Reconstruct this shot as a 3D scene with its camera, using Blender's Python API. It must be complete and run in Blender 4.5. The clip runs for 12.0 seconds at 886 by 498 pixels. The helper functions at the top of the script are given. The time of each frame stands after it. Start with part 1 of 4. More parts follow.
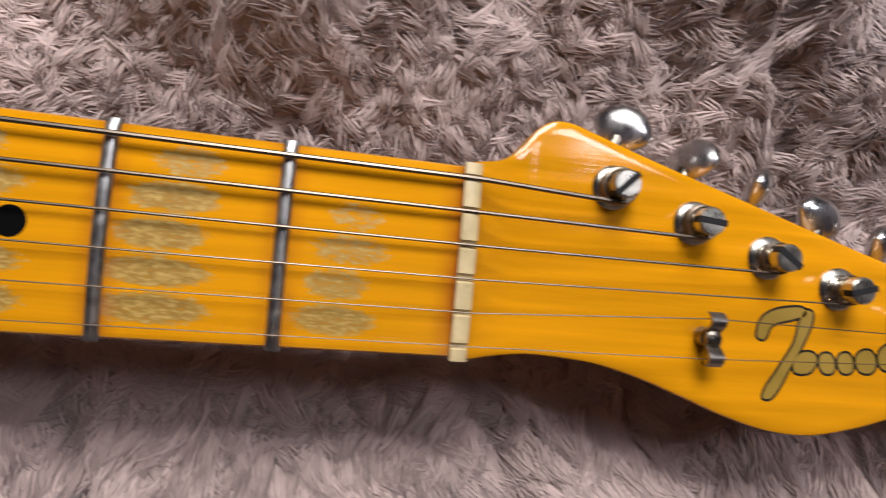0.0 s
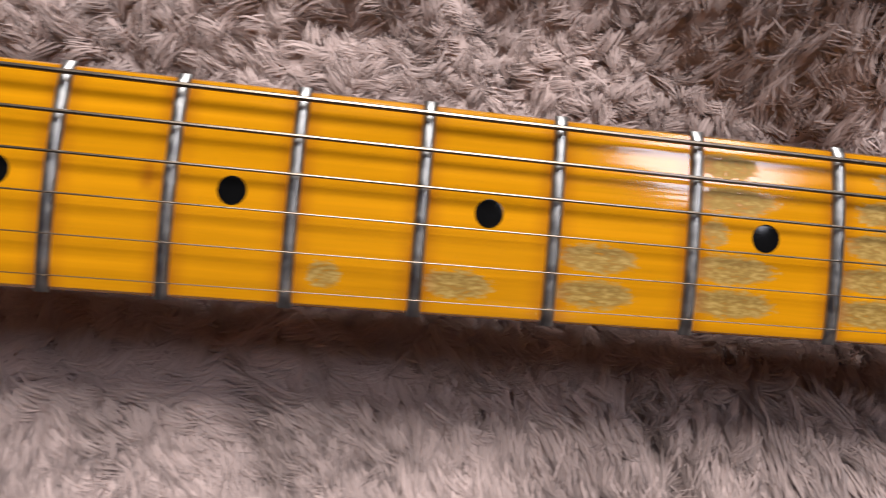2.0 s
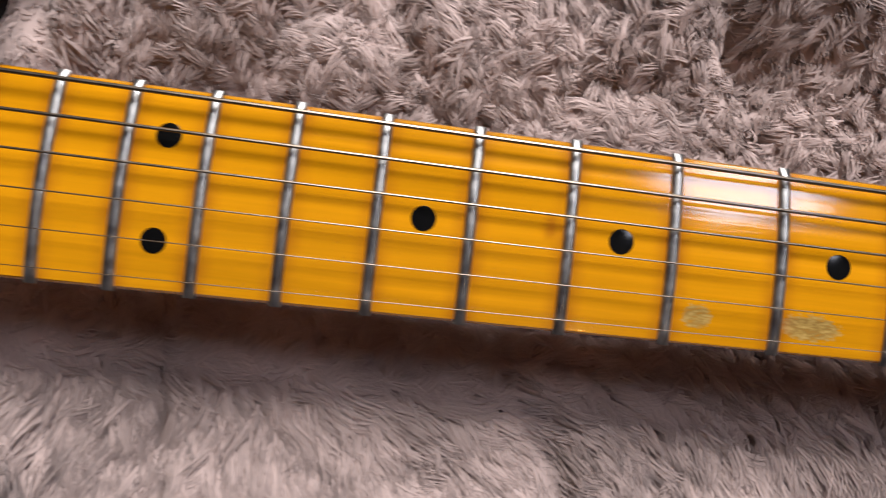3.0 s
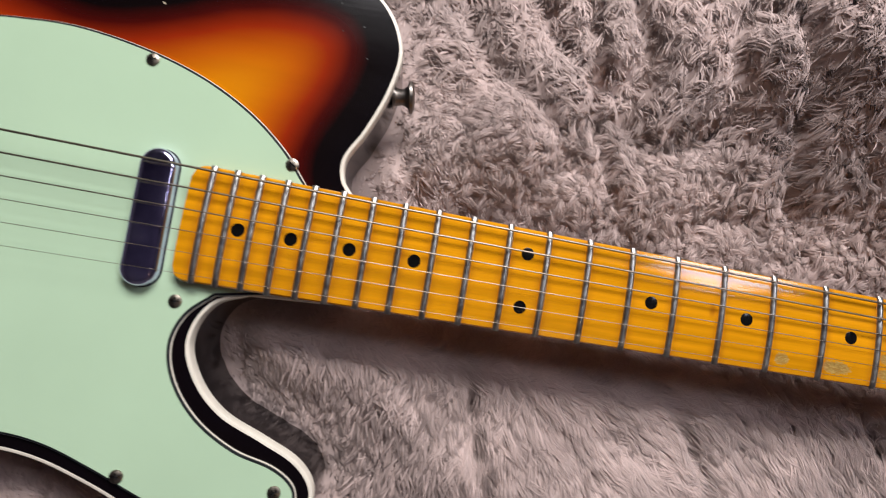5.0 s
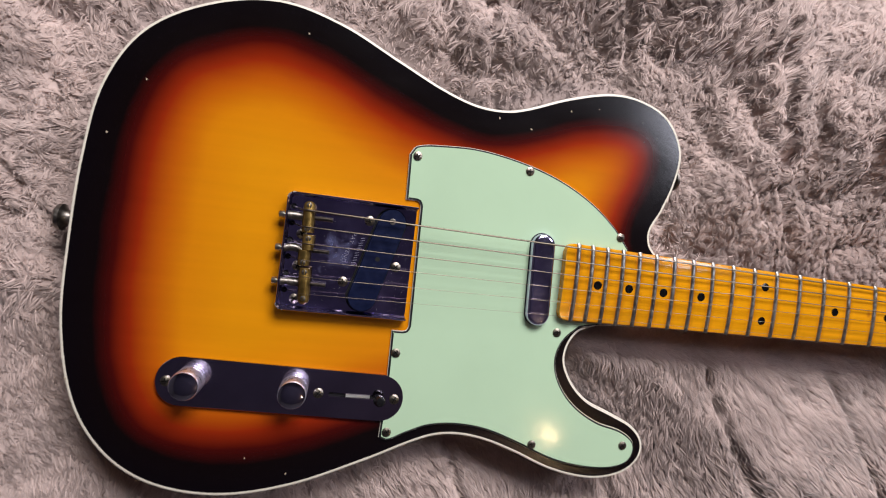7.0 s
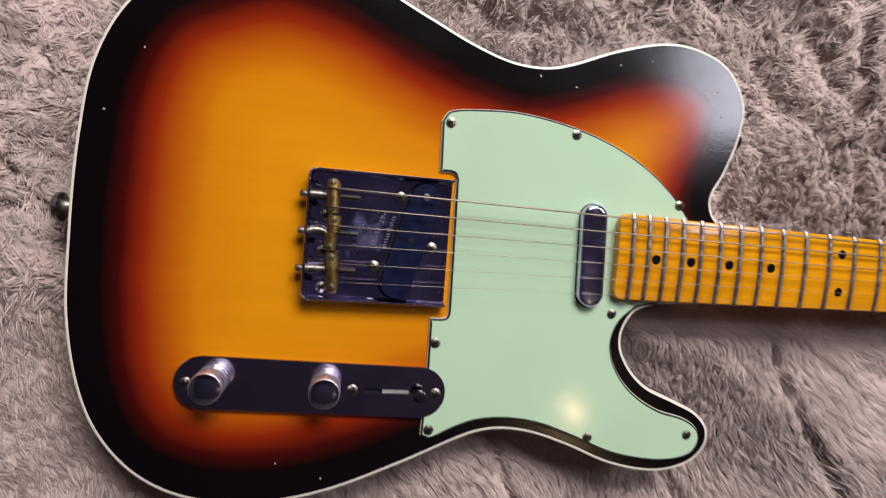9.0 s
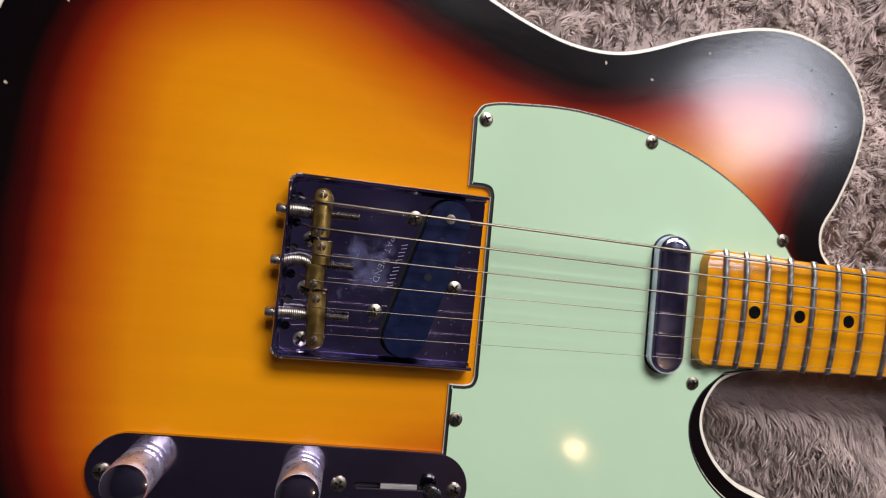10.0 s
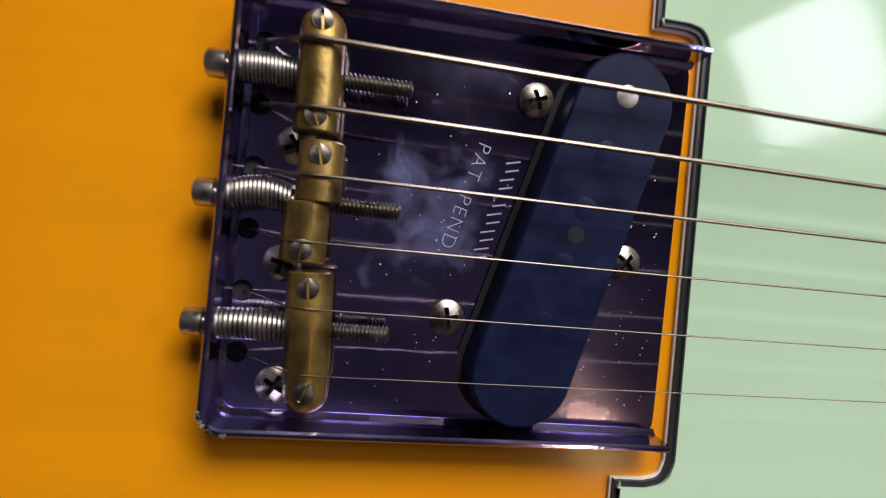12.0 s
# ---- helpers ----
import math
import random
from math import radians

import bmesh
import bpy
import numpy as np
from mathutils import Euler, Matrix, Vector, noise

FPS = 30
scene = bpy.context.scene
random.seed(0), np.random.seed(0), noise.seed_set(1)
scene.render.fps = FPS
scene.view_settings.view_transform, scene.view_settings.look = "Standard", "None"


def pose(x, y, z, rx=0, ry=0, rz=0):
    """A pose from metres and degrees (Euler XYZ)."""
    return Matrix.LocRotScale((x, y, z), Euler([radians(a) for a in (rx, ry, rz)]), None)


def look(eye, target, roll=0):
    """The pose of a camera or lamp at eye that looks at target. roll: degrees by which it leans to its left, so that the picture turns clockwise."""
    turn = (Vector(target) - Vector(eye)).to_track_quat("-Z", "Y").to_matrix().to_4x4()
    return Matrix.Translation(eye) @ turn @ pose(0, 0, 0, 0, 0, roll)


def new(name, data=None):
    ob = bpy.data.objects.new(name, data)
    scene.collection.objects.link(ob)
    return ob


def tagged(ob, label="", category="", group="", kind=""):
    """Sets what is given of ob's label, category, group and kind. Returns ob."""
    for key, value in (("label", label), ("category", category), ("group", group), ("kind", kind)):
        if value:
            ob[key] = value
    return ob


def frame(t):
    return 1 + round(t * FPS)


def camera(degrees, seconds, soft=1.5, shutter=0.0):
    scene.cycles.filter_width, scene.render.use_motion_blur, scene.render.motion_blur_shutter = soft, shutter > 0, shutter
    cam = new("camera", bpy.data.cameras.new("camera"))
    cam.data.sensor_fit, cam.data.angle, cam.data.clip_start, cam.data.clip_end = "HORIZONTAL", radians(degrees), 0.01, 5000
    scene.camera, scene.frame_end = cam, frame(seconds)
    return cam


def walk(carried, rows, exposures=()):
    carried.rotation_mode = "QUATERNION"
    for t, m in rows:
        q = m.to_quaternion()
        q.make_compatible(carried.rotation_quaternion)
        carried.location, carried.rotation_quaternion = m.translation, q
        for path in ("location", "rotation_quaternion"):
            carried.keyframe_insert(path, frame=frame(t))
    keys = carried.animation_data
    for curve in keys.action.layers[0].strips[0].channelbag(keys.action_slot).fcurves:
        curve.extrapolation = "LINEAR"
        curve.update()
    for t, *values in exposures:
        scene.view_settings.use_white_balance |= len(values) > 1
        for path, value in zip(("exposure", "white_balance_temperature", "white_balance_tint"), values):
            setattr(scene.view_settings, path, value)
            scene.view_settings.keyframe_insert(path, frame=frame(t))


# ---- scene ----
cam = camera(77.13, 12.0, soft=1.05, shutter=0.3)
# The rows stand upright before the guitar; LAY turns them so that the guitar lies on its back.
LAY = pose(0, 0, 0, -90, 0, 0)
ROWS = [
    (0, 0.62957, -0.16979, -0.00187, -7.240, 1.999, 5.043),
    (0.5, 0.58001, -0.16275, -0.00369, -8.971, 3.159, 4.796),
    (1, 0.55134, -0.16317, -0.00883, -4.331, 1.547, 4.057),
    (1.5, 0.53085, -0.16553, -0.01044, -2.372, 1.579, 4.174),
    (2, 0.48520, -0.17258, -0.01449, -2.536, 2.923, 4.892),
    (2.5, 0.44239, -0.18266, -0.01562, -1.412, 2.335, 6.062),
    (3, 0.39827, -0.18802, -0.01619, -1.645, 4.010, 6.547),
    (3.2, 0.37488, -0.19685, -0.01685, -2.276, 3.967, 6.874),
    (4.8, 0.28806, -0.30285, -0.02736, -3.500, 5.743, 10.062),
    (5, 0.27611, -0.31503, -0.01767, -3.695, 5.614, 9.727),
    (5.5, 0.19555, -0.34247, -0.01384, -4.924, 7.084, 9.015),
    (6, 0.12113, -0.37407, -0.02054, -7.375, 2.610, 7.195),
    (6.5, 0.05752, -0.39148, -0.00951, -9.979, 1.949, 6.100),
    (7, 0.01637, -0.42119, 0.01345, -10.514, -0.124, 6.832),
    (7.2, 0.01565, -0.43640, 0.00565, -10.534, -0.368, 7.411),
    (8.8, 0.01352, -0.39980, 0.00382, -10.233, -2.420, 4.645),
    (9, 0.00657, -0.37994, 0.01007, -9.482, -2.288, 4.583),
    (9.5, 0.00236, -0.33209, 0.02105, -8.660, -0.708, 5.531),
    (10, 0.00823, -0.28909, 0.01284, -9.342, 0.162, 6.295),
    (10.5, 0.00505, -0.25048, -0.00048, -9.486, 0.500, 6.596),
    (11, 0.00343, -0.21433, -0.00969, -9.848, -0.228, 6.690),
    (11.5, -0.00009, -0.18095, 0.00078, -7.818, -0.569, 5.523),
    (12, 0.00345, -0.14873, -0.00271, -8.834, -0.812, 5.732),
]
walk(cam, [(t, LAY @ pose(x, y, z, 90 + pitch, 0, yaw) @ pose(0, 0, 0, 0, 0, roll)) for t, x, y, z, yaw, pitch, roll in ROWS],
     exposures=[(0.0, 0.0), (12.0, 0.0)])

# ---- world and lights ----
world = bpy.data.worlds.new("world")
scene.world = world
world.use_nodes = True
world.node_tree.nodes["Background"].inputs["Color"].default_value = (0.55, 0.6, 0.8, 1)
world.node_tree.nodes["Background"].inputs["Strength"].default_value = 0.05


def area_lamp(name, eye, target, sx, sy, power, color):
    data = bpy.data.lights.new(name, "AREA")
    data.shape, data.size, data.size_y, data.energy, data.color = "RECTANGLE", sx, sy, power, color
    ob = new(name, data)
    ob.matrix_world = look(eye, target)
    return ob


area_lamp("window_light", (0.45, 1.38, 1.38), (0.3, 0.0, 0.2), 1.1, 0.75, 59.0, (0.98, 0.95, 0.97))
# Panel known from its highlights only; set at 1.4 m, clear of the ceiling.
area_lamp("soft_light_panel", (1.26, 0.6, 1.4), (0.3, 0.05, 0.05), 0.38, 0.34, 6.6, (0.86, 0.87, 1.0))
bulb = bpy.data.lights.new("bulb_light", "POINT")
bulb.energy, bulb.color, bulb.shadow_soft_size = 5.5, (1.0, 0.64, 0.32), 0.024
new("bulb_light", bulb).location = (1.11, -0.82, 2.2)

# ---- materials ----


def mat(name, color, rough=0.5, metal=0.0, coat=0.0, vary=0.12, scale=60.0, bump=0.0, bump_scale=400.0, spec=0.5, stretch=(1, 1, 1), rough_vary=0.1, coat_rough=0.08):
    m = bpy.data.materials.new(name)
    m.use_nodes = True
    nt = m.node_tree
    b = nt.nodes["Principled BSDF"]
    co = nt.nodes.new("ShaderNodeTexCoord")
    mp = nt.nodes.new("ShaderNodeMapping")
    mp.inputs["Scale"].default_value = stretch
    nt.links.new(co.outputs["Object"], mp.inputs["Vector"])
    n1 = nt.nodes.new("ShaderNodeTexNoise")
    n1.inputs["Scale"].default_value, n1.inputs["Detail"].default_value = scale, 6.0
    nt.links.new(mp.outputs["Vector"], n1.inputs["Vector"])
    ramp = nt.nodes.new("ShaderNodeMapRange")
    ramp.inputs["From Min"].default_value, ramp.inputs["From Max"].default_value = 0.3, 0.7
    ramp.inputs["To Min"].default_value, ramp.inputs["To Max"].default_value = 1 - vary, 1 + vary
    nt.links.new(n1.outputs["Fac"], ramp.inputs["Value"])
    mul = nt.nodes.new("ShaderNodeVectorMath")
    mul.operation = "SCALE"
    mul.inputs[0].default_value = color[:3]
    nt.links.new(ramp.outputs["Result"], mul.inputs["Scale"])
    nt.links.new(mul.outputs["Vector"], b.inputs["Base Color"])
    rr = nt.nodes.new("ShaderNodeMapRange")
    rr.inputs["From Min"].default_value, rr.inputs["From Max"].default_value = 0.3, 0.7
    rr.inputs["To Min"].default_value, rr.inputs["To Max"].default_value = max(rough - rough_vary, 0.02), rough + rough_vary
    nt.links.new(n1.outputs["Fac"], rr.inputs["Value"])
    nt.links.new(rr.outputs["Result"], b.inputs["Roughness"])
    b.inputs["Metallic"].default_value = metal
    b.inputs["Specular IOR Level"].default_value = spec
    b.inputs["Coat Weight"].default_value, b.inputs["Coat Roughness"].default_value = coat, coat_rough
    if bump:
        n2 = nt.nodes.new("ShaderNodeTexNoise")
        n2.inputs["Scale"].default_value, n2.inputs["Detail"].default_value = bump_scale, 5.0
        nt.links.new(mp.outputs["Vector"], n2.inputs["Vector"])
        bp = nt.nodes.new("ShaderNodeBump")
        bp.inputs["Strength"].default_value, bp.inputs["Distance"].default_value = bump, 0.0005
        nt.links.new(n2.outputs["Fac"], bp.inputs["Height"])
        nt.links.new(bp.outputs["Normal"], b.inputs["Normal"])
    return m


def ramp_of(nt, fac, stops):
    r = nt.nodes.new("ShaderNodeValToRGB")
    while len(r.color_ramp.elements) < len(stops):
        r.color_ramp.elements.new(0.5)
    for e, (p, c) in zip(r.color_ramp.elements, stops):
        e.position, e.color = p, (*c, 1)
    nt.links.new(fac, r.inputs["Fac"])
    return r


def burst_material():
    """Three-tone sunburst lacquer; the attribute 'rim' is the distance from the edge in metres."""
    m = mat("sunburst_lacquer", (1, 1, 1), rough=0.15, coat=0.0, spec=0.5, vary=0.05, scale=9.0, stretch=(1, 2.5, 1), bump=0.06, bump_scale=150.0, rough_vary=0.04, coat_rough=0.22)
    nt = m.node_tree
    b = nt.nodes["Principled BSDF"]
    at = nt.nodes.new("ShaderNodeAttribute")
    at.attribute_name = "rim"
    co = nt.nodes.new("ShaderNodeTexCoord")
    ns = nt.nodes.new("ShaderNodeTexNoise")
    ns.inputs["Scale"].default_value, ns.inputs["Detail"].default_value = 14.0, 3.0
    nt.links.new(co.outputs["Object"], ns.inputs["Vector"])
    ma = nt.nodes.new("ShaderNodeMath")
    ma.operation = "MULTIPLY_ADD"
    ma.inputs[1].default_value, ma.inputs[2].default_value = 0.1, -0.05
    nt.links.new(ns.outputs["Fac"], ma.inputs[0])
    sc = nt.nodes.new("ShaderNodeMath")
    sc.operation = "MULTIPLY_ADD"
    sc.inputs[1].default_value = 10.0
    nt.links.new(at.outputs["Fac"], sc.inputs[0])
    nt.links.new(ma.outputs[0], sc.inputs[2])
    r = ramp_of(nt, sc.outputs[0], [(0.0, (0.003, 0.002, 0.003)), (0.18, (0.004, 0.002, 0.002)), (0.28, (0.05, 0.003, 0.002)), (0.40, (0.26, 0.02, 0.003)),
                                    (0.54, (0.47, 0.098, 0.003)), (0.71, (0.63, 0.205, 0.003)), (1.0, (0.68, 0.255, 0.003))])
    grain = nt.nodes.new("ShaderNodeTexNoise")
    grain.inputs["Scale"].default_value, grain.inputs["Detail"].default_value = 30.0, 8.0
    mp = nt.nodes.new("ShaderNodeMapping")
    mp.inputs["Scale"].default_value = (0.25, 5, 1)
    nt.links.new(co.outputs["Object"], mp.inputs["Vector"])
    nt.links.new(mp.outputs["Vector"], grain.inputs["Vector"])
    gr = nt.nodes.new("ShaderNodeMapRange")
    gr.inputs["From Min"].default_value, gr.inputs["From Max"].default_value = 0.3, 0.7
    gr.inputs["To Min"].default_value, gr.inputs["To Max"].default_value = 0.96, 1.035
    nt.links.new(grain.outputs["Fac"], gr.inputs["Value"])
    mu = nt.nodes.new("ShaderNodeVectorMath")
    mu.operation = "SCALE"
    nt.links.new(r.outputs["Color"], mu.inputs[0])
    nt.links.new(gr.outputs["Result"], mu.inputs["Scale"])
    nt.links.new(mu.outputs["Vector"], b.inputs["Base Color"])
    return m


def maple_material():
    """Aged amber lacquer over maple; the attribute 'wear' is 1 where the lacquer is played away."""
    m = mat("amber_maple", (0.68, 0.28, 0.004), rough=0.10, coat=0.0, spec=0.5, vary=0.17, scale=70.0, stretch=(0.16, 4, 1), bump=0.09, bump_scale=190.0, rough_vary=0.05)
    nt = m.node_tree
    b = nt.nodes["Principled BSDF"]
    base = b.inputs["Base Color"].links[0].from_socket
    rough = b.inputs["Roughness"].links[0].from_socket
    at = nt.nodes.new("ShaderNodeAttribute")
    at.attribute_name = "wear"
    co = nt.nodes.new("ShaderNodeTexCoord")
    mp = nt.nodes.new("ShaderNodeMapping")
    mp.inputs["Scale"].default_value = (0.35, 1, 1)
    nt.links.new(co.outputs["Object"], mp.inputs["Vector"])
    ns = nt.nodes.new("ShaderNodeTexNoise")
    ns.inputs["Scale"].default_value, ns.inputs["Detail"].default_value = 1500.0, 4.0
    nt.links.new(mp.outputs["Vector"], ns.inputs["Vector"])
    ad = nt.nodes.new("ShaderNodeMath")
    ad.operation = "ADD"
    nt.links.new(at.outputs["Fac"], ad.inputs[0])
    nt.links.new(ns.outputs["Fac"], ad.inputs[1])
    th = nt.nodes.new("ShaderNodeMapRange")
    th.inputs["From Min"].default_value, th.inputs["From Max"].default_value = 0.82, 1.12
    nt.links.new(ad.outputs[0], th.inputs["Value"])
    raw = ramp_of(nt, ns.outputs["Fac"], [(0.3, (0.17, 0.1, 0.018)), (0.5, (0.37, 0.22, 0.04)), (0.7, (0.52, 0.34, 0.09))])
    mx = nt.nodes.new("ShaderNodeMix")
    mx.data_type = "RGBA"
    nt.links.new(th.outputs["Result"], mx.inputs["Factor"])
    nt.links.new(base, mx.inputs["A"])
    nt.links.new(raw.outputs["Color"], mx.inputs["B"])
    # finger grime beside the frets, with the frets' shade painted in
    gm = nt.nodes.new("ShaderNodeAttribute")
    gm.attribute_name = "grime_shade"
    gx = nt.nodes.new("ShaderNodeMix")
    gx.data_type = "RGBA"
    gx.inputs["B"].default_value = (0.3, 0.07, 0.008, 1)
    gf = nt.nodes.new("ShaderNodeMath")
    gf.operation = "MULTIPLY"
    n3 = nt.nodes.new("ShaderNodeTexNoise")
    n3.inputs["Scale"].default_value = 120.0
    nt.links.new(co.outputs["Object"], n3.inputs["Vector"])
    nt.links.new(gm.outputs["Fac"], gf.inputs[0])
    nt.links.new(n3.outputs["Fac"], gf.inputs[1])
    nt.links.new(gf.outputs[0], gx.inputs["Factor"])
    nt.links.new(mx.outputs["Result"], gx.inputs["A"])
    nt.links.new(gx.outputs["Result"], b.inputs["Base Color"])
    rx = nt.nodes.new("ShaderNodeMix")
    nt.links.new(th.outputs["Result"], rx.inputs["Factor"])
    nt.links.new(rough, rx.inputs["A"])
    rx.inputs["B"].default_value = 0.7
    nt.links.new(rx.outputs["Result"], b.inputs["Roughness"])
    iv = nt.nodes.new("ShaderNodeMath")
    iv.operation = "MULTIPLY_ADD"
    iv.inputs[1].default_value, iv.inputs[2].default_value = -0.05, 0.05
    nt.links.new(th.outputs["Result"], iv.inputs[0])
    nt.links.new(iv.outputs[0], b.inputs["Coat Weight"])
    return m


BURST = burst_material()
MAPLE = maple_material()
BLACK_LACQUER = mat("black_lacquer", (0.006, 0.005, 0.006), rough=0.16, vary=0.2, rough_vary=0.05)
CREAM = mat("cream_binding", (0.78, 0.72, 0.6), rough=0.4, vary=0.08, scale=120)
MINT = mat("mint_plastic", (0.46, 0.625, 0.425), rough=0.10, spec=0.28, vary=0.03, scale=18, bump=0.015, bump_scale=300, rough_vary=0.035)
BLACK_PLY = mat("black_ply", (0.012, 0.014, 0.016), rough=0.4)
CHROME = mat("aged_chrome", (0.6, 0.58, 0.68), rough=0.1, metal=1.0, vary=0.1, scale=70, bump=0.03, bump_scale=300, rough_vary=0.07)
KNOB = mat("knurled_chrome", (0.72, 0.7, 0.84), rough=0.33, metal=0.85, vary=0.1, scale=300, bump=0.08, bump_scale=900)
COVER = mat("brushed_cover", (0.66, 0.62, 0.9), rough=0.13, metal=1.0, vary=0.25, scale=60, bump=0.03)
# Dark purple base stands in for a dim reflection; real tarnish film follows below.
DIM_PLATING = mat("tarnished_dim_mirror", (0.37, 0.33, 0.55), rough=0.1, metal=1.0, vary=0.3, scale=38, bump=0.05, bump_scale=420, rough_vary=0.09)
CONTROL = mat("dark_chrome", (0.5, 0.44, 0.54), rough=0.09, metal=1.0, vary=0.12, scale=40, bump=0.02, bump_scale=300, rough_vary=0.05)


def clouded(m, centre, reach):
    """A bluish film of tarnish, cloudy and streaked, round one place of the plating."""
    nt = m.node_tree
    b = nt.nodes["Principled BSDF"]
    co = nt.nodes.new("ShaderNodeTexCoord")
    far = nt.nodes.new("ShaderNodeVectorMath")
    far.operation = "DISTANCE"
    far.inputs[1].default_value = centre
    nt.links.new(co.outputs["Object"], far.inputs[0])
    near = nt.nodes.new("ShaderNodeMapRange")
    near.inputs["From Min"].default_value, near.inputs["From Max"].default_value = reach, reach * 0.2
    near.inputs["To Min"].default_value, near.inputs["To Max"].default_value = -0.22, 0.12
    nt.links.new(far.outputs["Value"], near.inputs["Value"])
    ns = nt.nodes.new("ShaderNodeTexNoise")
    ns.inputs["Scale"].default_value, ns.inputs["Detail"].default_value, ns.inputs["Distortion"].default_value = 150.0, 12.0, 0.5
    nt.links.new(co.outputs["Object"], ns.inputs["Vector"])
    ad = nt.nodes.new("ShaderNodeMath")
    nt.links.new(near.outputs["Result"], ad.inputs[0])
    nt.links.new(ns.outputs["Fac"], ad.inputs[1])
    mask = nt.nodes.new("ShaderNodeMapRange")
    mask.inputs["From Min"].default_value, mask.inputs["From Max"].default_value = 0.46, 0.98
    nt.links.new(ad.outputs[0], mask.inputs["Value"])
    mx = nt.nodes.new("ShaderNodeMix")
    mx.data_type = "RGBA"
    nt.links.new(mask.outputs["Result"], mx.inputs["Factor"])
    nt.links.new(b.inputs["Base Color"].links[0].from_socket, mx.inputs["A"])
    mx.inputs["B"].default_value = (0.2, 0.26, 0.55, 1)
    nt.links.new(mx.outputs["Result"], b.inputs["Base Color"])
    rx = nt.nodes.new("ShaderNodeMix")
    nt.links.new(mask.outputs["Result"], rx.inputs["Factor"])
    nt.links.new(b.inputs["Roughness"].links[0].from_socket, rx.inputs["A"])
    rx.inputs["B"].default_value = 0.42
    nt.links.new(rx.outputs["Result"], b.inputs["Roughness"])
    fm = nt.nodes.new("ShaderNodeMapRange")
    fm.inputs["To Min"].default_value, fm.inputs["To Max"].default_value = 1.0, 0.7
    nt.links.new(mask.outputs["Result"], fm.inputs["Value"])
    nt.links.new(fm.outputs["Result"], b.inputs["Metallic"])


clouded(DIM_PLATING, (0.016, 0.003, 0.0464), 0.024)
SCRATCH = mat("bright_scratch", (0.85, 0.83, 0.86), rough=0.5, metal=1.0)
NICKEL = mat("worn_nickel", (0.27, 0.235, 0.19), rough=0.33, metal=1.0, vary=0.3, scale=400, bump=0.05, bump_scale=900)
POST = mat("aged_nickel", (0.5, 0.47, 0.4), rough=0.3, metal=1.0, vary=0.25, scale=300, bump=0.04, bump_scale=900)
STEEL = mat("oily_steel", (0.24, 0.215, 0.19), rough=0.38, metal=1.0, vary=0.25, scale=300)
FRET = mat("fret_wire", (0.4, 0.39, 0.37), rough=0.38, metal=1.0, vary=0.2, scale=300, bump=0.02, bump_scale=900)
STRING = mat("string_steel", (0.24, 0.195, 0.15), rough=0.36, metal=1.0, vary=0.1, scale=200, rough_vary=0.03)
BRASS = mat("tarnished_brass", (0.31, 0.205, 0.06), rough=0.35, metal=0.9, vary=0.5, scale=160, bump=0.12, bump_scale=900)
FIBRE = mat("black_fibre", (0.005, 0.008, 0.030), rough=0.42, spec=0.13, vary=0.25, scale=200, bump=0.05, bump_scale=1500)
# Near-black for recesses: their deep shade is put into the colour.
DARK = mat("recess_shade_black", (0.004, 0.004, 0.005), rough=0.8)
BONE = mat("bone", (0.6, 0.47, 0.25), rough=0.35, vary=0.15, scale=300)
INLAY = mat("black_dot", (0.004, 0.004, 0.004), rough=0.2, spec=0.25)
GOLD = mat("gold_decal", (0.3, 0.19, 0.03), rough=0.4, vary=0.1)
INK = mat("black_decal", (0.012, 0.009, 0.006), rough=0.4)
BRIGHT = mat("bright_steel", (0.75, 0.74, 0.7), rough=0.4, metal=0.8)
BUTTON = mat("satin_nickel", (0.66, 0.64, 0.62), rough=0.28, metal=1.0, vary=0.15, scale=200)
# Paler, duller metal puts the glint of stamped edges into the colour.
STAMP = mat("stamp_glint", (0.42, 0.4, 0.54), rough=0.5, metal=0.7)
RUBBER = mat("black_plastic", (0.008, 0.008, 0.009), rough=0.25)
CHIP = mat("bare_chip", (0.42, 0.34, 0.24), rough=0.7)
WALL = mat("room_paint", (0.085, 0.077, 0.095), rough=0.8, vary=0.06, scale=3)
CEIL = mat("ceiling_paint", (0.085, 0.075, 0.125), rough=0.85, vary=0.05, scale=3)

# ---- mesh helpers ----
MM = 0.001


def smooth(me, angle=40):
    me.shade_smooth()
    me.set_sharp_from_angle(angle=radians(angle))


def part(name, bm, material, parent, label="", angle=40, kind=""):
    """One mesh object out of a bmesh, under a thing or a part."""
    me = bpy.data.meshes.new(name)
    bm.to_mesh(me)
    bm.free()
    for m in (material if isinstance(material, (list, tuple)) else [material]):
        me.materials.append(m)
    smooth(me, angle)
    ob = new(name, me)
    ob.parent = parent
    return tagged(ob, label=label, kind=kind)


def again(ob, m, parent):
    """Another object on the same mesh."""
    o = new(ob.name.split(".")[0], ob.data)
    o.matrix_local, o.parent = m, parent
    if "label" in ob:
        o["label"] = ob["label"]
    return o


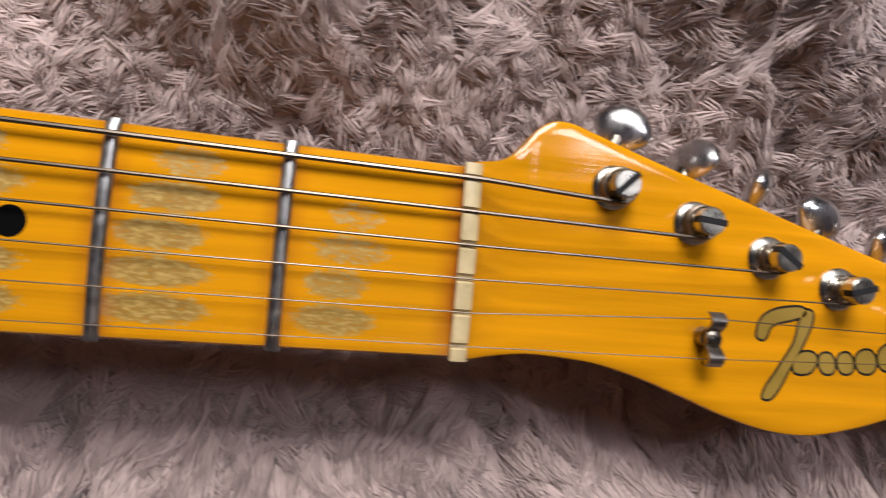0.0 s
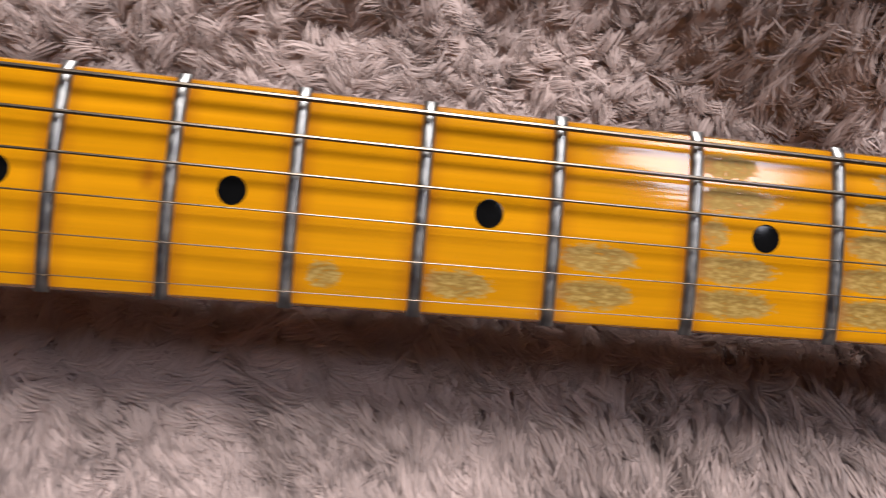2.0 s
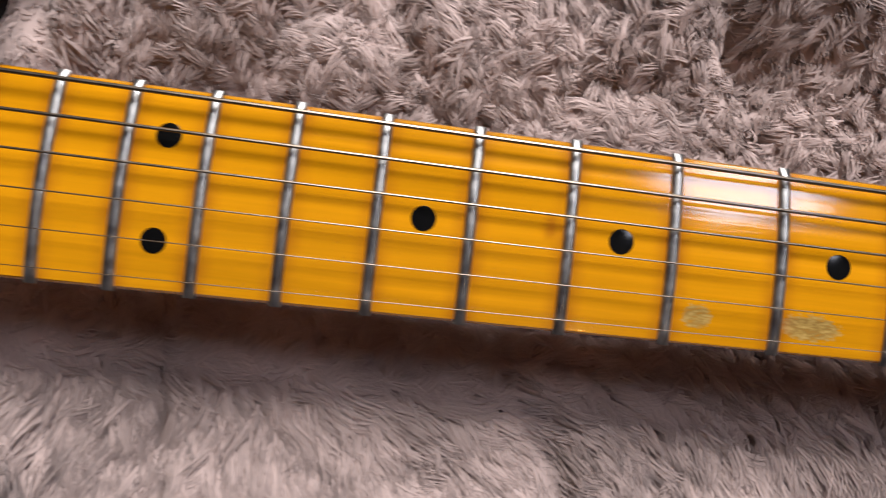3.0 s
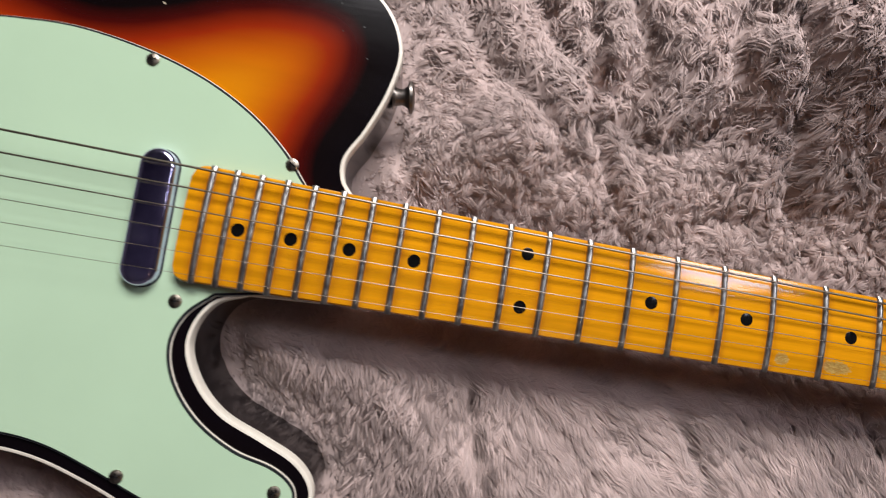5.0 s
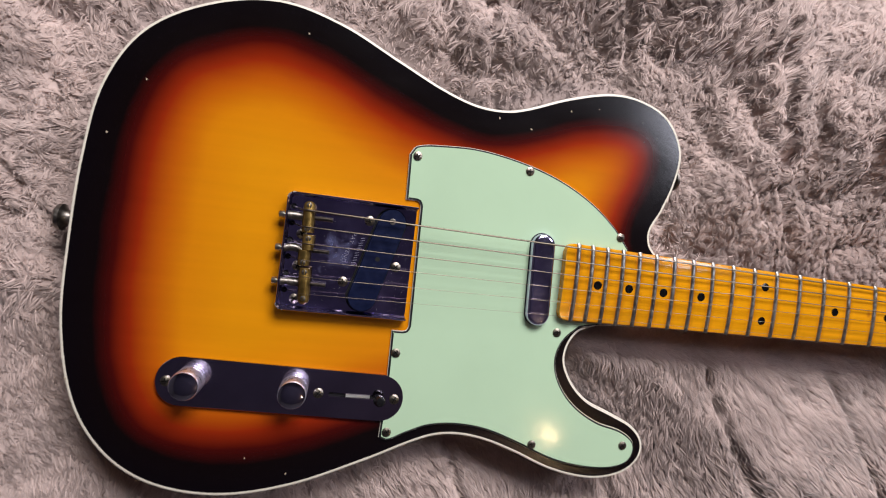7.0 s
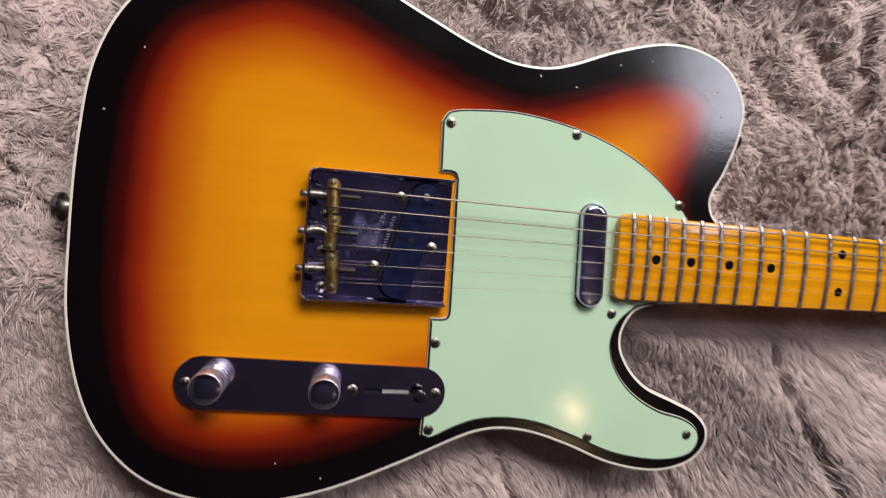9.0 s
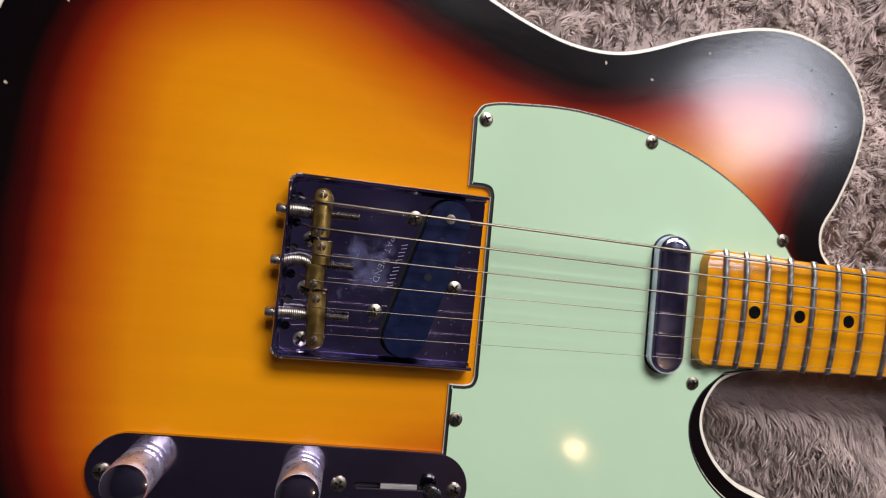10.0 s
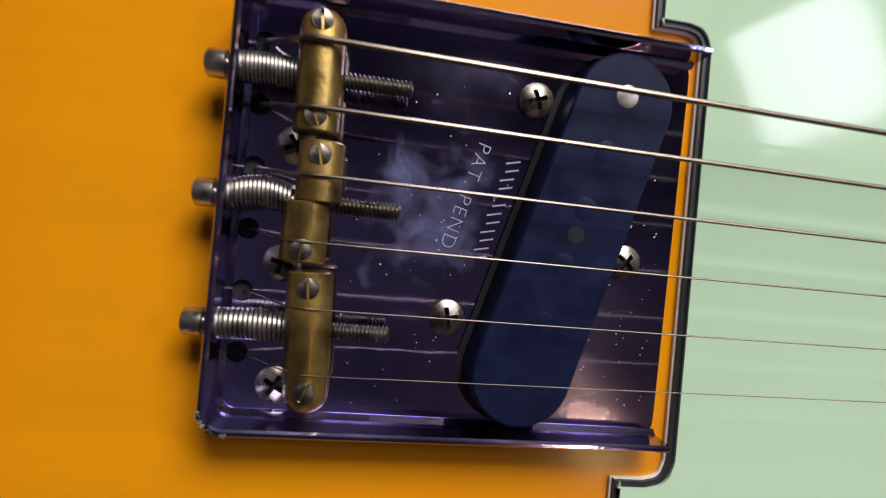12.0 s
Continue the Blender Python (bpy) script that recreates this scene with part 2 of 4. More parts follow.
def spline(points, steps=10, closed=True):
    """A smooth curve through control points (x, y); a third value of 0 makes a sharp corner there."""
    pts = [Vector(p[:2]) for p in points]
    soft = [len(p) < 3 for p in points]
    n = len(pts)
    out = []
    for i in range(n if closed else n - 1):
        a, b = pts[i], pts[(i + 1) % n]
        p, q = pts[(i - 1) % n], pts[(i + 2) % n]
        if not closed and i == 0:
            p = a
        if not closed and i == n - 2:
            q = b
        length = (b - a).length
        ta = (b - p).normalized() * length if soft[i] else (b - a)
        tb = (q - a).normalized() * length if soft[(i + 1) % n] else (b - a)
        for k in range(steps):
            s = k / steps
            out.append(a * (2 * s**3 - 3 * s**2 + 1) + ta * (s**3 - 2 * s**2 + s) + b * (3 * s**2 - 2 * s**3) + tb * (s**3 - s**2))
    if not closed:
        out.append(pts[-1])
    return out


def inset(poly, d):
    """The closed outline moved inwards by d."""
    n = len(poly)
    area = sum(poly[i].x * poly[(i + 1) % n].y - poly[(i + 1) % n].x * poly[i].y for i in range(n))
    s = 1 if area > 0 else -1
    out = []
    for i in range(n):
        t = (poly[(i + 1) % n] - poly[i - 1]).normalized()
        out.append(poly[i] + Vector((-t.y, t.x)) * d * s)
    return out


def round_poly(points, r, steps=6):
    """A polygon with its corners rounded by radius r."""
    pts = [Vector(p) for p in points]
    out = []
    for i, p in enumerate(pts):
        a, b = (pts[i - 1] - p), (pts[(i + 1) % len(pts)] - p)
        k = min(r, a.length * 0.49, b.length * 0.49)
        u, v = p + a.normalized() * k, p + b.normalized() * k
        for j in range(steps + 1):
            s = j / steps
            out.append(u * (1 - s) ** 2 + p * 2 * s * (1 - s) + v * s**2)
    return out


def circle(cx, cy, r, n=24, a0=0.0):
    return [Vector((cx + r * math.cos(a0 + 2 * math.pi * i / n), cy + r * math.sin(a0 + 2 * math.pi * i / n))) for i in range(n)]


def capsule(x0, y0, x1, y1, r, n=16):
    a = Vector((x0, y0))
    b = Vector((x1, y1))
    t = math.atan2(b.y - a.y, b.x - a.x)
    return ([b + Vector((math.cos(t - math.pi / 2 + math.pi * i / n), math.sin(t - math.pi / 2 + math.pi * i / n))) * r for i in range(n + 1)]
            + [a + Vector((math.cos(t + math.pi / 2 + math.pi * i / n), math.sin(t + math.pi / 2 + math.pi * i / n))) * r for i in range(n + 1)])


def slab(outline, z0, z1, holes=(), bevel=0.0, bm=None):
    """A plate of that outline with holes right through, the upper edge bevelled."""
    bm = bm or bmesh.new()
    rings = [[outline, 1]] + [[h, -1] for h in holes]
    tops, bottoms = [], []
    for poly, sign in rings:
        low = [bm.verts.new((p.x, p.y, z0)) for p in poly]
        if bevel:
            mid = [bm.verts.new((p.x, p.y, z1 - bevel)) for p in poly]
            top = [bm.verts.new((p.x, p.y, z1)) for p in inset(poly, bevel * sign)]
            layers = [low, mid, top]
        else:
            top = [bm.verts.new((p.x, p.y, z1)) for p in poly]
            layers = [low, top]
        for a, b in zip(layers, layers[1:]):
            for i in range(len(a)):
                bm.faces.new((a[i - 1], a[i], b[i], b[i - 1]))
        tops.append(top)
        bottoms.append(low)
    for group in (tops, bottoms):
        edges = []
        for ring in group:
            for i in range(len(ring)):
                e = bm.edges.get((ring[i - 1], ring[i]))
                edges.append(e)
        bmesh.ops.triangle_fill(bm, edges=edges, use_beauty=True, use_dissolve=False)
    bmesh.ops.recalc_face_normals(bm, faces=bm.faces)
    return bm


def ring_slab(outer, inner, z0, z1, soft=0.0008):
    """A band between two outlines of the same count, its outer upper edge rounded."""
    bm = bmesh.new()
    o2, o3 = inset(outer, soft * 0.3), inset(outer, soft)
    loops = [(outer, z0), (outer, z1 - soft), (o2, z1 - soft * 0.3), (o3, z1), (inner, z1), (inner, z0)]
    vs = [[bm.verts.new((p.x, p.y, z)) for p in poly] for poly, z in loops]
    for a, b in zip(vs, vs[1:] + vs[:1]):
        for i in range(len(a)):
            bm.faces.new((a[i - 1], a[i], b[i], b[i - 1]))
    bmesh.ops.recalc_face_normals(bm, faces=bm.faces)
    return bm


def turned(profile, n=28, bm=None, axis="z", at=(0, 0, 0), ripple=None):
    """A body of revolution from (radius, height) pairs."""
    bm = bm or bmesh.new()
    rows = []
    for k, (r, h) in enumerate(profile):
        row = []
        for i in range(n):
            a = 2 * math.pi * i / n
            q = r * (1 + (ripple(k, i) if ripple else 0))
            x, y = q * math.cos(a), q * math.sin(a)
            v = {"z": (x, y, h), "x": (h, x, y), "y": (x, h, y)}[axis]
            row.append(bm.verts.new((v[0] + at[0], v[1] + at[1], v[2] + at[2])))
        rows.append(row)
    for a, b in zip(rows, rows[1:]):
        for i in range(n):
            bm.faces.new((a[i - 1], a[i], b[i], b[i - 1]))
    bm.faces.new(rows[0])
    bm.faces.new(rows[-1])
    bmesh.ops.recalc_face_normals(bm, faces=bm.faces)
    return bm


def tube(path, r, n=8, bm=None):
    """A round wire along a path of points."""
    bm = bm or bmesh.new()
    path = [Vector(p) for p in path]
    prev = None
    rows = []
    for i, p in enumerate(path):
        t = (path[min(i + 1, len(path) - 1)] - path[max(i - 1, 0)]).normalized()
        u = prev - t * prev.dot(t) if prev else t.orthogonal()
        u.normalize()
        prev = u
        w = t.cross(u)
        rr = r[i] if isinstance(r, (list, tuple)) else r
        rows.append([bm.verts.new(p + (u * math.cos(2 * math.pi * k / n) + w * math.sin(2 * math.pi * k / n)) * rr) for k in range(n)])
    for a, b in zip(rows, rows[1:]):
        for k in range(n):
            bm.faces.new((a[k - 1], a[k], b[k], b[k - 1]))
    bm.faces.new(rows[0])
    bm.faces.new(rows[-1])
    bmesh.ops.recalc_face_normals(bm, faces=bm.faces)
    return bm


def screw_head(r, h, slot="cross", n=24):
    """A domed screw head with a sunk cross or slot, standing on z = 0."""
    bm = bmesh.new()
    w, k = (0.13 * r, 0.58 * r) if slot == "cross" else (0.13 * r, 0.93 * r)
    if slot == "cross":
        cut = [(w, w), (w, k), (-w, k), (-w, w), (-k, w), (-k, -w), (-w, -w), (-w, -k), (w, -k), (w, -w), (k, -w), (k, w)]
        rin = 0.7 * r
    else:
        cut = [(k, w), (-k, w), (-k, -w), (k, -w)]
        rin = 0.97 * r

    def dome(x, y):
        return h * (1 - 0.55 * (x * x + y * y) / (r * r))
    hole = [bm.verts.new((x, y, dome(x, y))) for x, y in cut]
    rings = []
    for q in (rin, 0.88 * r, 0.97 * r, r):
        if q < rin:
            continue
        z = dome(q, 0) if q < r else 0.25 * h
        rings.append([bm.verts.new((p.x, p.y, z)) for p in circle(0, 0, q, n)])
    rings.append([bm.verts.new((p.x, p.y, -0.3 * h)) for p in circle(0, 0, r, n)])
    for a, b in zip(rings, rings[1:]):
        for i in range(n):
            bm.faces.new((a[i - 1], a[i], b[i], b[i - 1]))
    edges = []
    for ring in (hole, rings[0]):
        for i in range(len(ring)):
            edges.append(bm.edges.get((ring[i - 1], ring[i])) or bm.edges.new((ring[i - 1], ring[i])))
    bmesh.ops.triangle_fill(bm, edges=edges, use_beauty=True)
    floor = [bm.verts.new((v.co.x * 0.85, v.co.y * 0.85, v.co.z - 0.75 * h)) for v in hole]
    for i in range(len(hole)):
        bm.faces.new((hole[i - 1], hole[i], floor[i], floor[i - 1]))
    f = bm.faces.new(floor)
    bmesh.ops.recalc_face_normals(bm, faces=bm.faces)
    # The recess floor is black: its shade is painted in.
    f.material_index = 1
    return bm


# ---- unseen room added to close the place; dark paint keeps fill and reflections dim ----


def box_bm(x0, y0, z0, x1, y1, z1, bm=None):
    return slab([Vector((x0, y0)), Vector((x1, y0)), Vector((x1, y1)), Vector((x0, y1))], z0, z1, bm=bm)


def setting(name, bm, material, label):
    ob = part(name, bm, material, None, label)
    return tagged(ob, kind="structure", category="wall" if "wall" in name else name)


WINDOW_WALL = box_bm(-1.6, 1.45, -0.5, -0.15, 1.57, 2.5)
box_bm(1.05, 1.45, -0.5, 2.2, 1.57, 2.5, bm=WINDOW_WALL)
box_bm(-0.15, 1.45, -0.5, 1.05, 1.57, 1.0, bm=WINDOW_WALL)
box_bm(-0.15, 1.45, 2.0, 1.05, 1.57, 2.5, bm=WINDOW_WALL)
setting("floor", box_bm(-1.6, -1.9, -0.1, 2.2, 1.45, -0.02), WALL, "plain dim floor below the blanket")
setting("ceiling", box_bm(-1.6, -1.9, 2.4, 2.2, 1.9, 2.5), CEIL, "plain dark bluish room ceiling, out of view")
setting("wall_north", WINDOW_WALL, WALL, "plain painted room wall")
backdrop = part("backdrop", box_bm(-0.7, 1.6, 0.8, 1.4, 1.62, 2.2), mat("daylight_sky", (0.7, 0.75, 0.85), rough=0.9), None, "plain pale daylight outside the window")
tagged(backdrop, kind="structure", category="sky")
setting("wall_south", box_bm(-1.6, -2.0, -0.5, 2.2, -1.9, 2.5), WALL, "plain painted room wall")
setting("wall_east", box_bm(2.2, -2.0, -0.5, 2.3, 2.0, 2.5), WALL, "plain painted room wall")
setting("wall_west", box_bm(-1.7, -2.0, -0.5, -1.6, 2.0, 2.5), WALL, "plain painted room wall")

# ---- the guitar ----
SCALE, TOP = 0.6477, 0.045
guitar = tagged(new("electric_guitar"), "sunburst electric guitar with mint pickguard lying on fur blanket", "guitar")


def fret_x(n):
    return SCALE * 2 ** (-n / 12)


def half_width(x):
    return 0.021 + (SCALE - x) * 0.0148


RADIUS = 0.184
BOARD = 0.0545


def board_z(y):
    return BOARD - (RADIUS - math.sqrt(RADIUS**2 - y * y))


# body outline, clockwise from the strap end, in millimetres
OUTLINE = [(-146, -62), (-147.5, -10), (-145.3, 45), (-138, 91), (-118, 127), (-82, 150.5), (-40, 160.5), (1, 153), (43, 135), (75, 121.3), (101, 114.3), (126, 115.5),
           (165, 130.5), (196, 138.8), (220, 138), (243, 128), (256.5, 106), (255, 83), (246.8, 59), (239.5, 44), (240.5, 34), (246, 27, 0), (246, -27, 0), (206, -29.5, 0),
           (191, -37), (184.5, -54), (191, -70.5), (205, -84), (226, -93), (244, -101.5), (253, -113), (251, -126), (238.5, -136.6), (215.5, -141.3), (184, -136.5),
           (154, -125), (129, -117.2), (107, -115), (88, -118.8), (48, -137), (2, -155.3), (-42, -163.4), (-82, -158.3), (-112, -141), (-134, -110)]
rim = [p * MM for p in spline(OUTLINE, 8)]

bm = slab(rim, 0.0, TOP - 0.0068)
body = part("body", bm, BLACK_LACQUER, guitar, "black lacquered body sides")
part("binding", ring_slab(rim, inset(rim, 0.0019), TOP - 0.0067, TOP + 0.0001, 0.0012), CREAM, body, "aged cream edge binding")

# the sunburst face: a fine grid inside the binding, with its distance from the edge
edge = inset(rim, 0.0018)
bm = bmesh.new()
bm.faces.new([bm.verts.new((p.x, p.y, TOP)) for p in edge])
for i in range(-28, 51):
    bmesh.ops.bisect_plane(bm, geom=bm.verts[:] + bm.edges[:] + bm.faces[:], plane_co=(i * 0.005, 0, 0), plane_no=(1, 0, 0))
for i in range(-32, 32):
    bmesh.ops.bisect_plane(bm, geom=bm.verts[:] + bm.edges[:] + bm.faces[:], plane_co=(0, i * 0.005, 0), plane_no=(0, 1, 0))
bmesh.ops.recalc_face_normals(bm, faces=bm.faces)
if next(iter(bm.faces)).normal.z < 0:
    bmesh.ops.reverse_faces(bm, faces=bm.faces)
face = part("top_face", bm, BURST, body, "three-tone sunburst top, amber to red to black")
co = np.empty(len(face.data.vertices) * 3)
face.data.vertices.foreach_get("co", co)
co = co.reshape(-1, 3)[:, :2]
skip = [i for i in range(len(rim)) if not (0.19 < rim[i].x and abs(rim[i].y) < 0.031)]
ea = np.array([rim[i] for i in skip])
eb = np.array([rim[(i + 1) % len(rim)] for i in skip])
dist = np.full(len(co), 9.0)
for a, b in zip(ea, eb):
    if np.hypot(*(b - a)) > 0.03:
        continue
    s = np.clip(((co - a) @ (b - a)) / ((b - a) @ (b - a)), 0, 1)
    dist = np.minimum(dist, np.hypot(*(co - a - s[:, None] * (b - a)).T))
u = np.clip((co[:, 0] - 0.02) / 0.14, 0, 1)
dist = dist * (1 + 0.22 * u * u * (3 - 2 * u))
soft = np.empty(len(co))
for k in range(0, len(co), 500):
    w = np.exp(-((co[k:k + 500, None, :] - co[None, :, :]) ** 2).sum(-1) / (2 * 0.007**2))
    soft[k:k + 500] = (w @ dist) / w.sum(1)
mixed = np.clip(dist / 0.03, 0, 1)
dist = dist * (1 - mixed) + soft * mixed
face.data.attributes.new("rim", "FLOAT", "POINT").data.foreach_set("value", dist)

# chips in the lacquer
random.seed(4)
for cx, cy, r in [(-113, 96, 0.9), (-139, -94, 1.0), (167, 121, 0.9), (139, 104, 0.8), (-19, 142, 0.7), (-28, -138, 0.7), (-1, -147, 0.8), (223, 122, 0.5), (226, 108, 0.55), (236, 112, 0.5),
                  (240, 96, 0.55), (115, 108, 0.8), (-132, 60, 0.7), (188, 126, 0.6)]:
    poly = [p + Vector((random.uniform(-.4, .4), random.uniform(-.4, .4))) * r for p in circle(cx, cy, r * 0.8, 7)]
    part("lacquer_chip", slab([p * MM for p in poly], TOP - 0.0005, TOP + 0.00008), CHIP if r > 0.55 else INK, body, "small bare chip in the lacquer")

# ---- pickguard ----
GUARD = [(56.5, 43, 0), (55.5, 74, 0), (60, 80), (78, 83), (104, 84), (136, 79.5), (165, 71), (190, 58.5), (210, 43), (223, 28, 0), (223, -26, 0), (192, -32, 0), (181, -43), (177, -57), (182, -73), (195, -88), (214, -99), (235, -105),
         (245.5, -114), (243, -126), (231, -132), (210, -133), (183, -128.5), (154, -117.5), (131, -110), (109, -107.5), (90, -109.5), (76, -115), (63, -121), (57, -119, 0), (58, -76, 0), (57.5, -46, 0),
         (64.5, -46, 0), (67.4, -45), (68.6, -42, 0), (67, 39.5, 0), (65.8, 42.2), (63.5, 43, 0)]
guard = [p * MM for p in spline(GUARD, 7)]
pickguard = part("pickguard", slab(inset(guard, 0.0016), TOP + 0.0017, TOP + 0.0024), MINT, guitar, "mint green pickguard with bevelled plies")
part("middle_ply", slab(inset(guard, 0.00045), TOP + 0.0008, TOP + 0.0017), BLACK_PLY, pickguard, "black middle ply")
part("lower_ply", slab(guard, TOP + 0.0001, TOP + 0.0008), CREAM, pickguard, "pale lower ply")
first = None
random.seed(7)
for x, y in [(61, 73), (141, 74), (215, 36), (175, -37), (62, -61), (62, -115), (166, -118), (236, -115)]:
    m = pose(x * MM, y * MM, TOP + 0.0024, 0, 0, random.uniform(0, 90))
    if first is None:
        first = part("screw", screw_head(0.0031, 0.0013), [NICKEL, DARK], pickguard, "aged nickel cross-head screw")
        first.matrix_local = m
    else:
        again(first, m, pickguard)

# ---- neck ----
HEEL = 0.1725


def neck_bm():
    bm = bmesh.new()
    rows = []
    stations = [HEEL + 0.0012 * i for i in range(int((SCALE - HEEL) / 0.0012) + 1)] + [SCALE]
    for x in stations:
        w = half_width(x)
        c = max(0.0, 0.006 - (x - HEEL)) / 0.006
        w -= 0.006 * (1 - math.sqrt(max(0.0, 1 - c * c)))
        row = [(-w + 2 * w * k / 40) for k in range(41)]
        depth = 0.0215 + 0.0035 * (x < 0.25) + 0.001 * (SCALE - x)
        pts = [(y * (1 - 0.0006 / w * (abs(y) > 0.999 * w)), board_z(y) - (0.0007 if abs(y) > 0.98 * w else 0)) for y in row]
        for k in range(1, 16):
            a = math.pi * k / 16
            pts.append((w * math.cos(a), board_z(w) - 0.004 - (depth - 0.006) * math.sin(a) ** 0.8))
        rows.append([bm.verts.new((x, y, z)) for y, z in pts])
    for a, b in zip(rows, rows[1:]):
        n = len(a)
        for i in range(n):
            bm.faces.new((a[i - 1], a[i], b[i], b[i - 1]))
    bm.faces.new(rows[0])
    bm.faces.new(rows[-1])
    bmesh.ops.recalc_face_normals(bm, faces=bm.faces)
    return bm


neck = part("neck", neck_bm(), MAPLE, guitar, "amber lacquered maple neck with worn finger marks")
nv = len(neck.data.vertices)
co = np.empty(nv * 3)
neck.data.vertices.foreach_get("co", co)
co = co.reshape(-1, 3)
wear = np.zeros(nv)


def string_y(k, x):
    """The sideways place of string k (0 is the thickest) at x."""
    return (27.0 - 10.66 * k) * MM * (1 - x / SCALE) + (17.6 - 7.04 * k) * MM * (x / SCALE)


# worn marks: fret space, string gap (between k and k + 1), place along the space from its head side, length, strength
MARKS = [(1, 1.5, .6, .3, .2), (1, 2.5, .62, .42, .5), (1, 3.5, .68, .35, .7), (1, 4.5, .68, .45, .9),
         (2, .5, .55, .4, .5), (2, 1.5, .62, .5, .9), (2, 2.5, .68, .5, 1), (2, 3.5, .7, .62, 1), (2, 4.5, .7, .62, 1),
         (3, .5, .78, .4, .7), (3, 1.5, .72, .55, .8), (3, 2.5, .85, .2, .6), (3, 3.5, .72, .58, 1), (3, 4.5, .72, .6, 1),
         (4, 3.5, .68, .55, .9), (4, 4.5, .68, .55, 1), (5, 4.5, .7, .5, 1), (6, 4.5, .72, .26, .8)]
for n, gap, place, length, strength in MARKS:
    x0, x1 = fret_x(n), fret_x(n - 1)
    cx = x1 - (x1 - x0) * place
    cy = (string_y(int(gap), cx) + string_y(int(gap) + 1, cx)) / 2
    d = np.hypot((co[:, 0] - cx) / ((x1 - x0) * length * 0.56), (co[:, 1] - cy) / 0.0034)
    wear = np.maximum(wear, np.clip((1.25 - d) / 0.5, 0, 1) * (0.42 + 0.27 * strength))
grime_shade = np.zeros(nv)
# Darker beside every fret: dirt and fret shadow in one mask.
for n in range(0, 23):
    d = np.abs(co[:, 0] - fret_x(n))
    grime_shade = np.maximum(grime_shade, 1.5 * np.clip(1 - d / 0.0055, 0, 1) ** 1.4)
grime_shade = np.maximum(grime_shade, 1.6 * np.clip(1.3 - np.hypot((co[:, 0] - fret_x(7) + 0.0045) / 0.002, (co[:, 1] - 0.002) / 0.0035), 0, 1))
neck.data.attributes.new("wear", "FLOAT", "POINT").data.foreach_set("value", wear)
neck.data.attributes.new("grime_shade", "FLOAT", "POINT").data.foreach_set("value", grime_shade)


def fret_bm(n):
    x = fret_x(n)
    w = half_width(x)
    bm = bmesh.new()
    rows = []
    for k in range(25):
        y = -w + 2 * w * k / 24
        end = 1 if 0 < k < 24 else 0.35
        z = board_z(y)
        rows.append([bm.verts.new((x + u * 0.0015, y, z + h * 0.0012 * end)) for u, h in ((-1, -0.3), (-1, 0.2), (-0.72, 0.72), (-0.3, 1), (0.3, 1), (0.72, 0.72), (1, 0.2), (1, -0.3))])
    for a, b in zip(rows, rows[1:]):
        for i in range(8):
            bm.faces.new((a[i - 1], a[i], b[i], b[i - 1]))
    bm.faces.new(rows[0])
    bm.faces.new(rows[-1])
    bmesh.ops.recalc_face_normals(bm, faces=bm.faces)
    return bm


for n in range(1, 23):
    part("fret", fret_bm(n), FRET, neck)


def dot(x, y):
    bm = turned([(0.0031, -0.002), (0.0031, 0.00005), (0.0029, 0.0001)], 24)
    o = part("inlay_dot", bm, INLAY, neck, "black position dot")
    o.matrix_local = pose(x, y, board_z(y) + 0.00005, -math.degrees(math.asin(y / RADIUS)), 0, 0)


for n in (3, 5, 7, 9, 15, 17, 19, 21):
    dot((fret_x(n) + fret_x(n - 1)) / 2, 0)
for s in (-1, 1):
    dot((fret_x(12) + fret_x(11)) / 2, s * 0.0128)

# nut with its string slots
bm = bmesh.new()
rows = []
for k in range(85):
    y = -0.0209 + 0.0418 * k / 84
    cut = min(abs(y - string_y(j, SCALE)) for j in range(6))
    z = board_z(y) + (0.0012 if cut < 0.0006 else 0.0019)
    rows.append([bm.verts.new((SCALE + u, y, h)) for u, h in ((-0.0002, BOARD - 0.004), (-0.0002, z - 0.0001), (0.0003, z), (0.0030, z - 0.0003), (0.0034, z - 0.0007), (0.0034, BOARD - 0.006))])
for a, b in zip(rows, rows[1:]):
    for i in range(6):
        bm.faces.new((a[i - 1], a[i], b[i], b[i - 1]))
bm.faces.new(rows[0])
bm.faces.new(rows[-1])
bmesh.ops.recalc_face_normals(bm, faces=bm.faces)
part("nut", bm, BONE, neck, "aged bone nut with string slots")

# headstock: lofted along its length
HEAD = 0.0475
UPPER = [(648, 21.2), (652, 22.4), (657, 24), (661, 27.3), (664.5, 31.8), (668, 34.2), (672, 34.4), (677, 33), (690, 28.8), (715, 21.3), (747, 11.8), (780, 2.5), (808, -6), (826, -12), (836, -19), (838, -24)]
LOWER = [(648, -21.2), (653, -21), (660, -20.2), (668, -19.7), (682, -20.8), (694, -23.7), (704, -27.1), (716, -31.3), (727, -34), (738, -34.5), (750, -32.2), (763, -28.5), (780, -26), (800, -27), (822, -31), (838, -26)]


def level(points, x):
    for (a, p), (b, q) in zip(points, points[1:]):
        if a <= x <= b:
            s = (x - a) / (b - a)
            return p + (q - p) * s
    return points[-1][1]


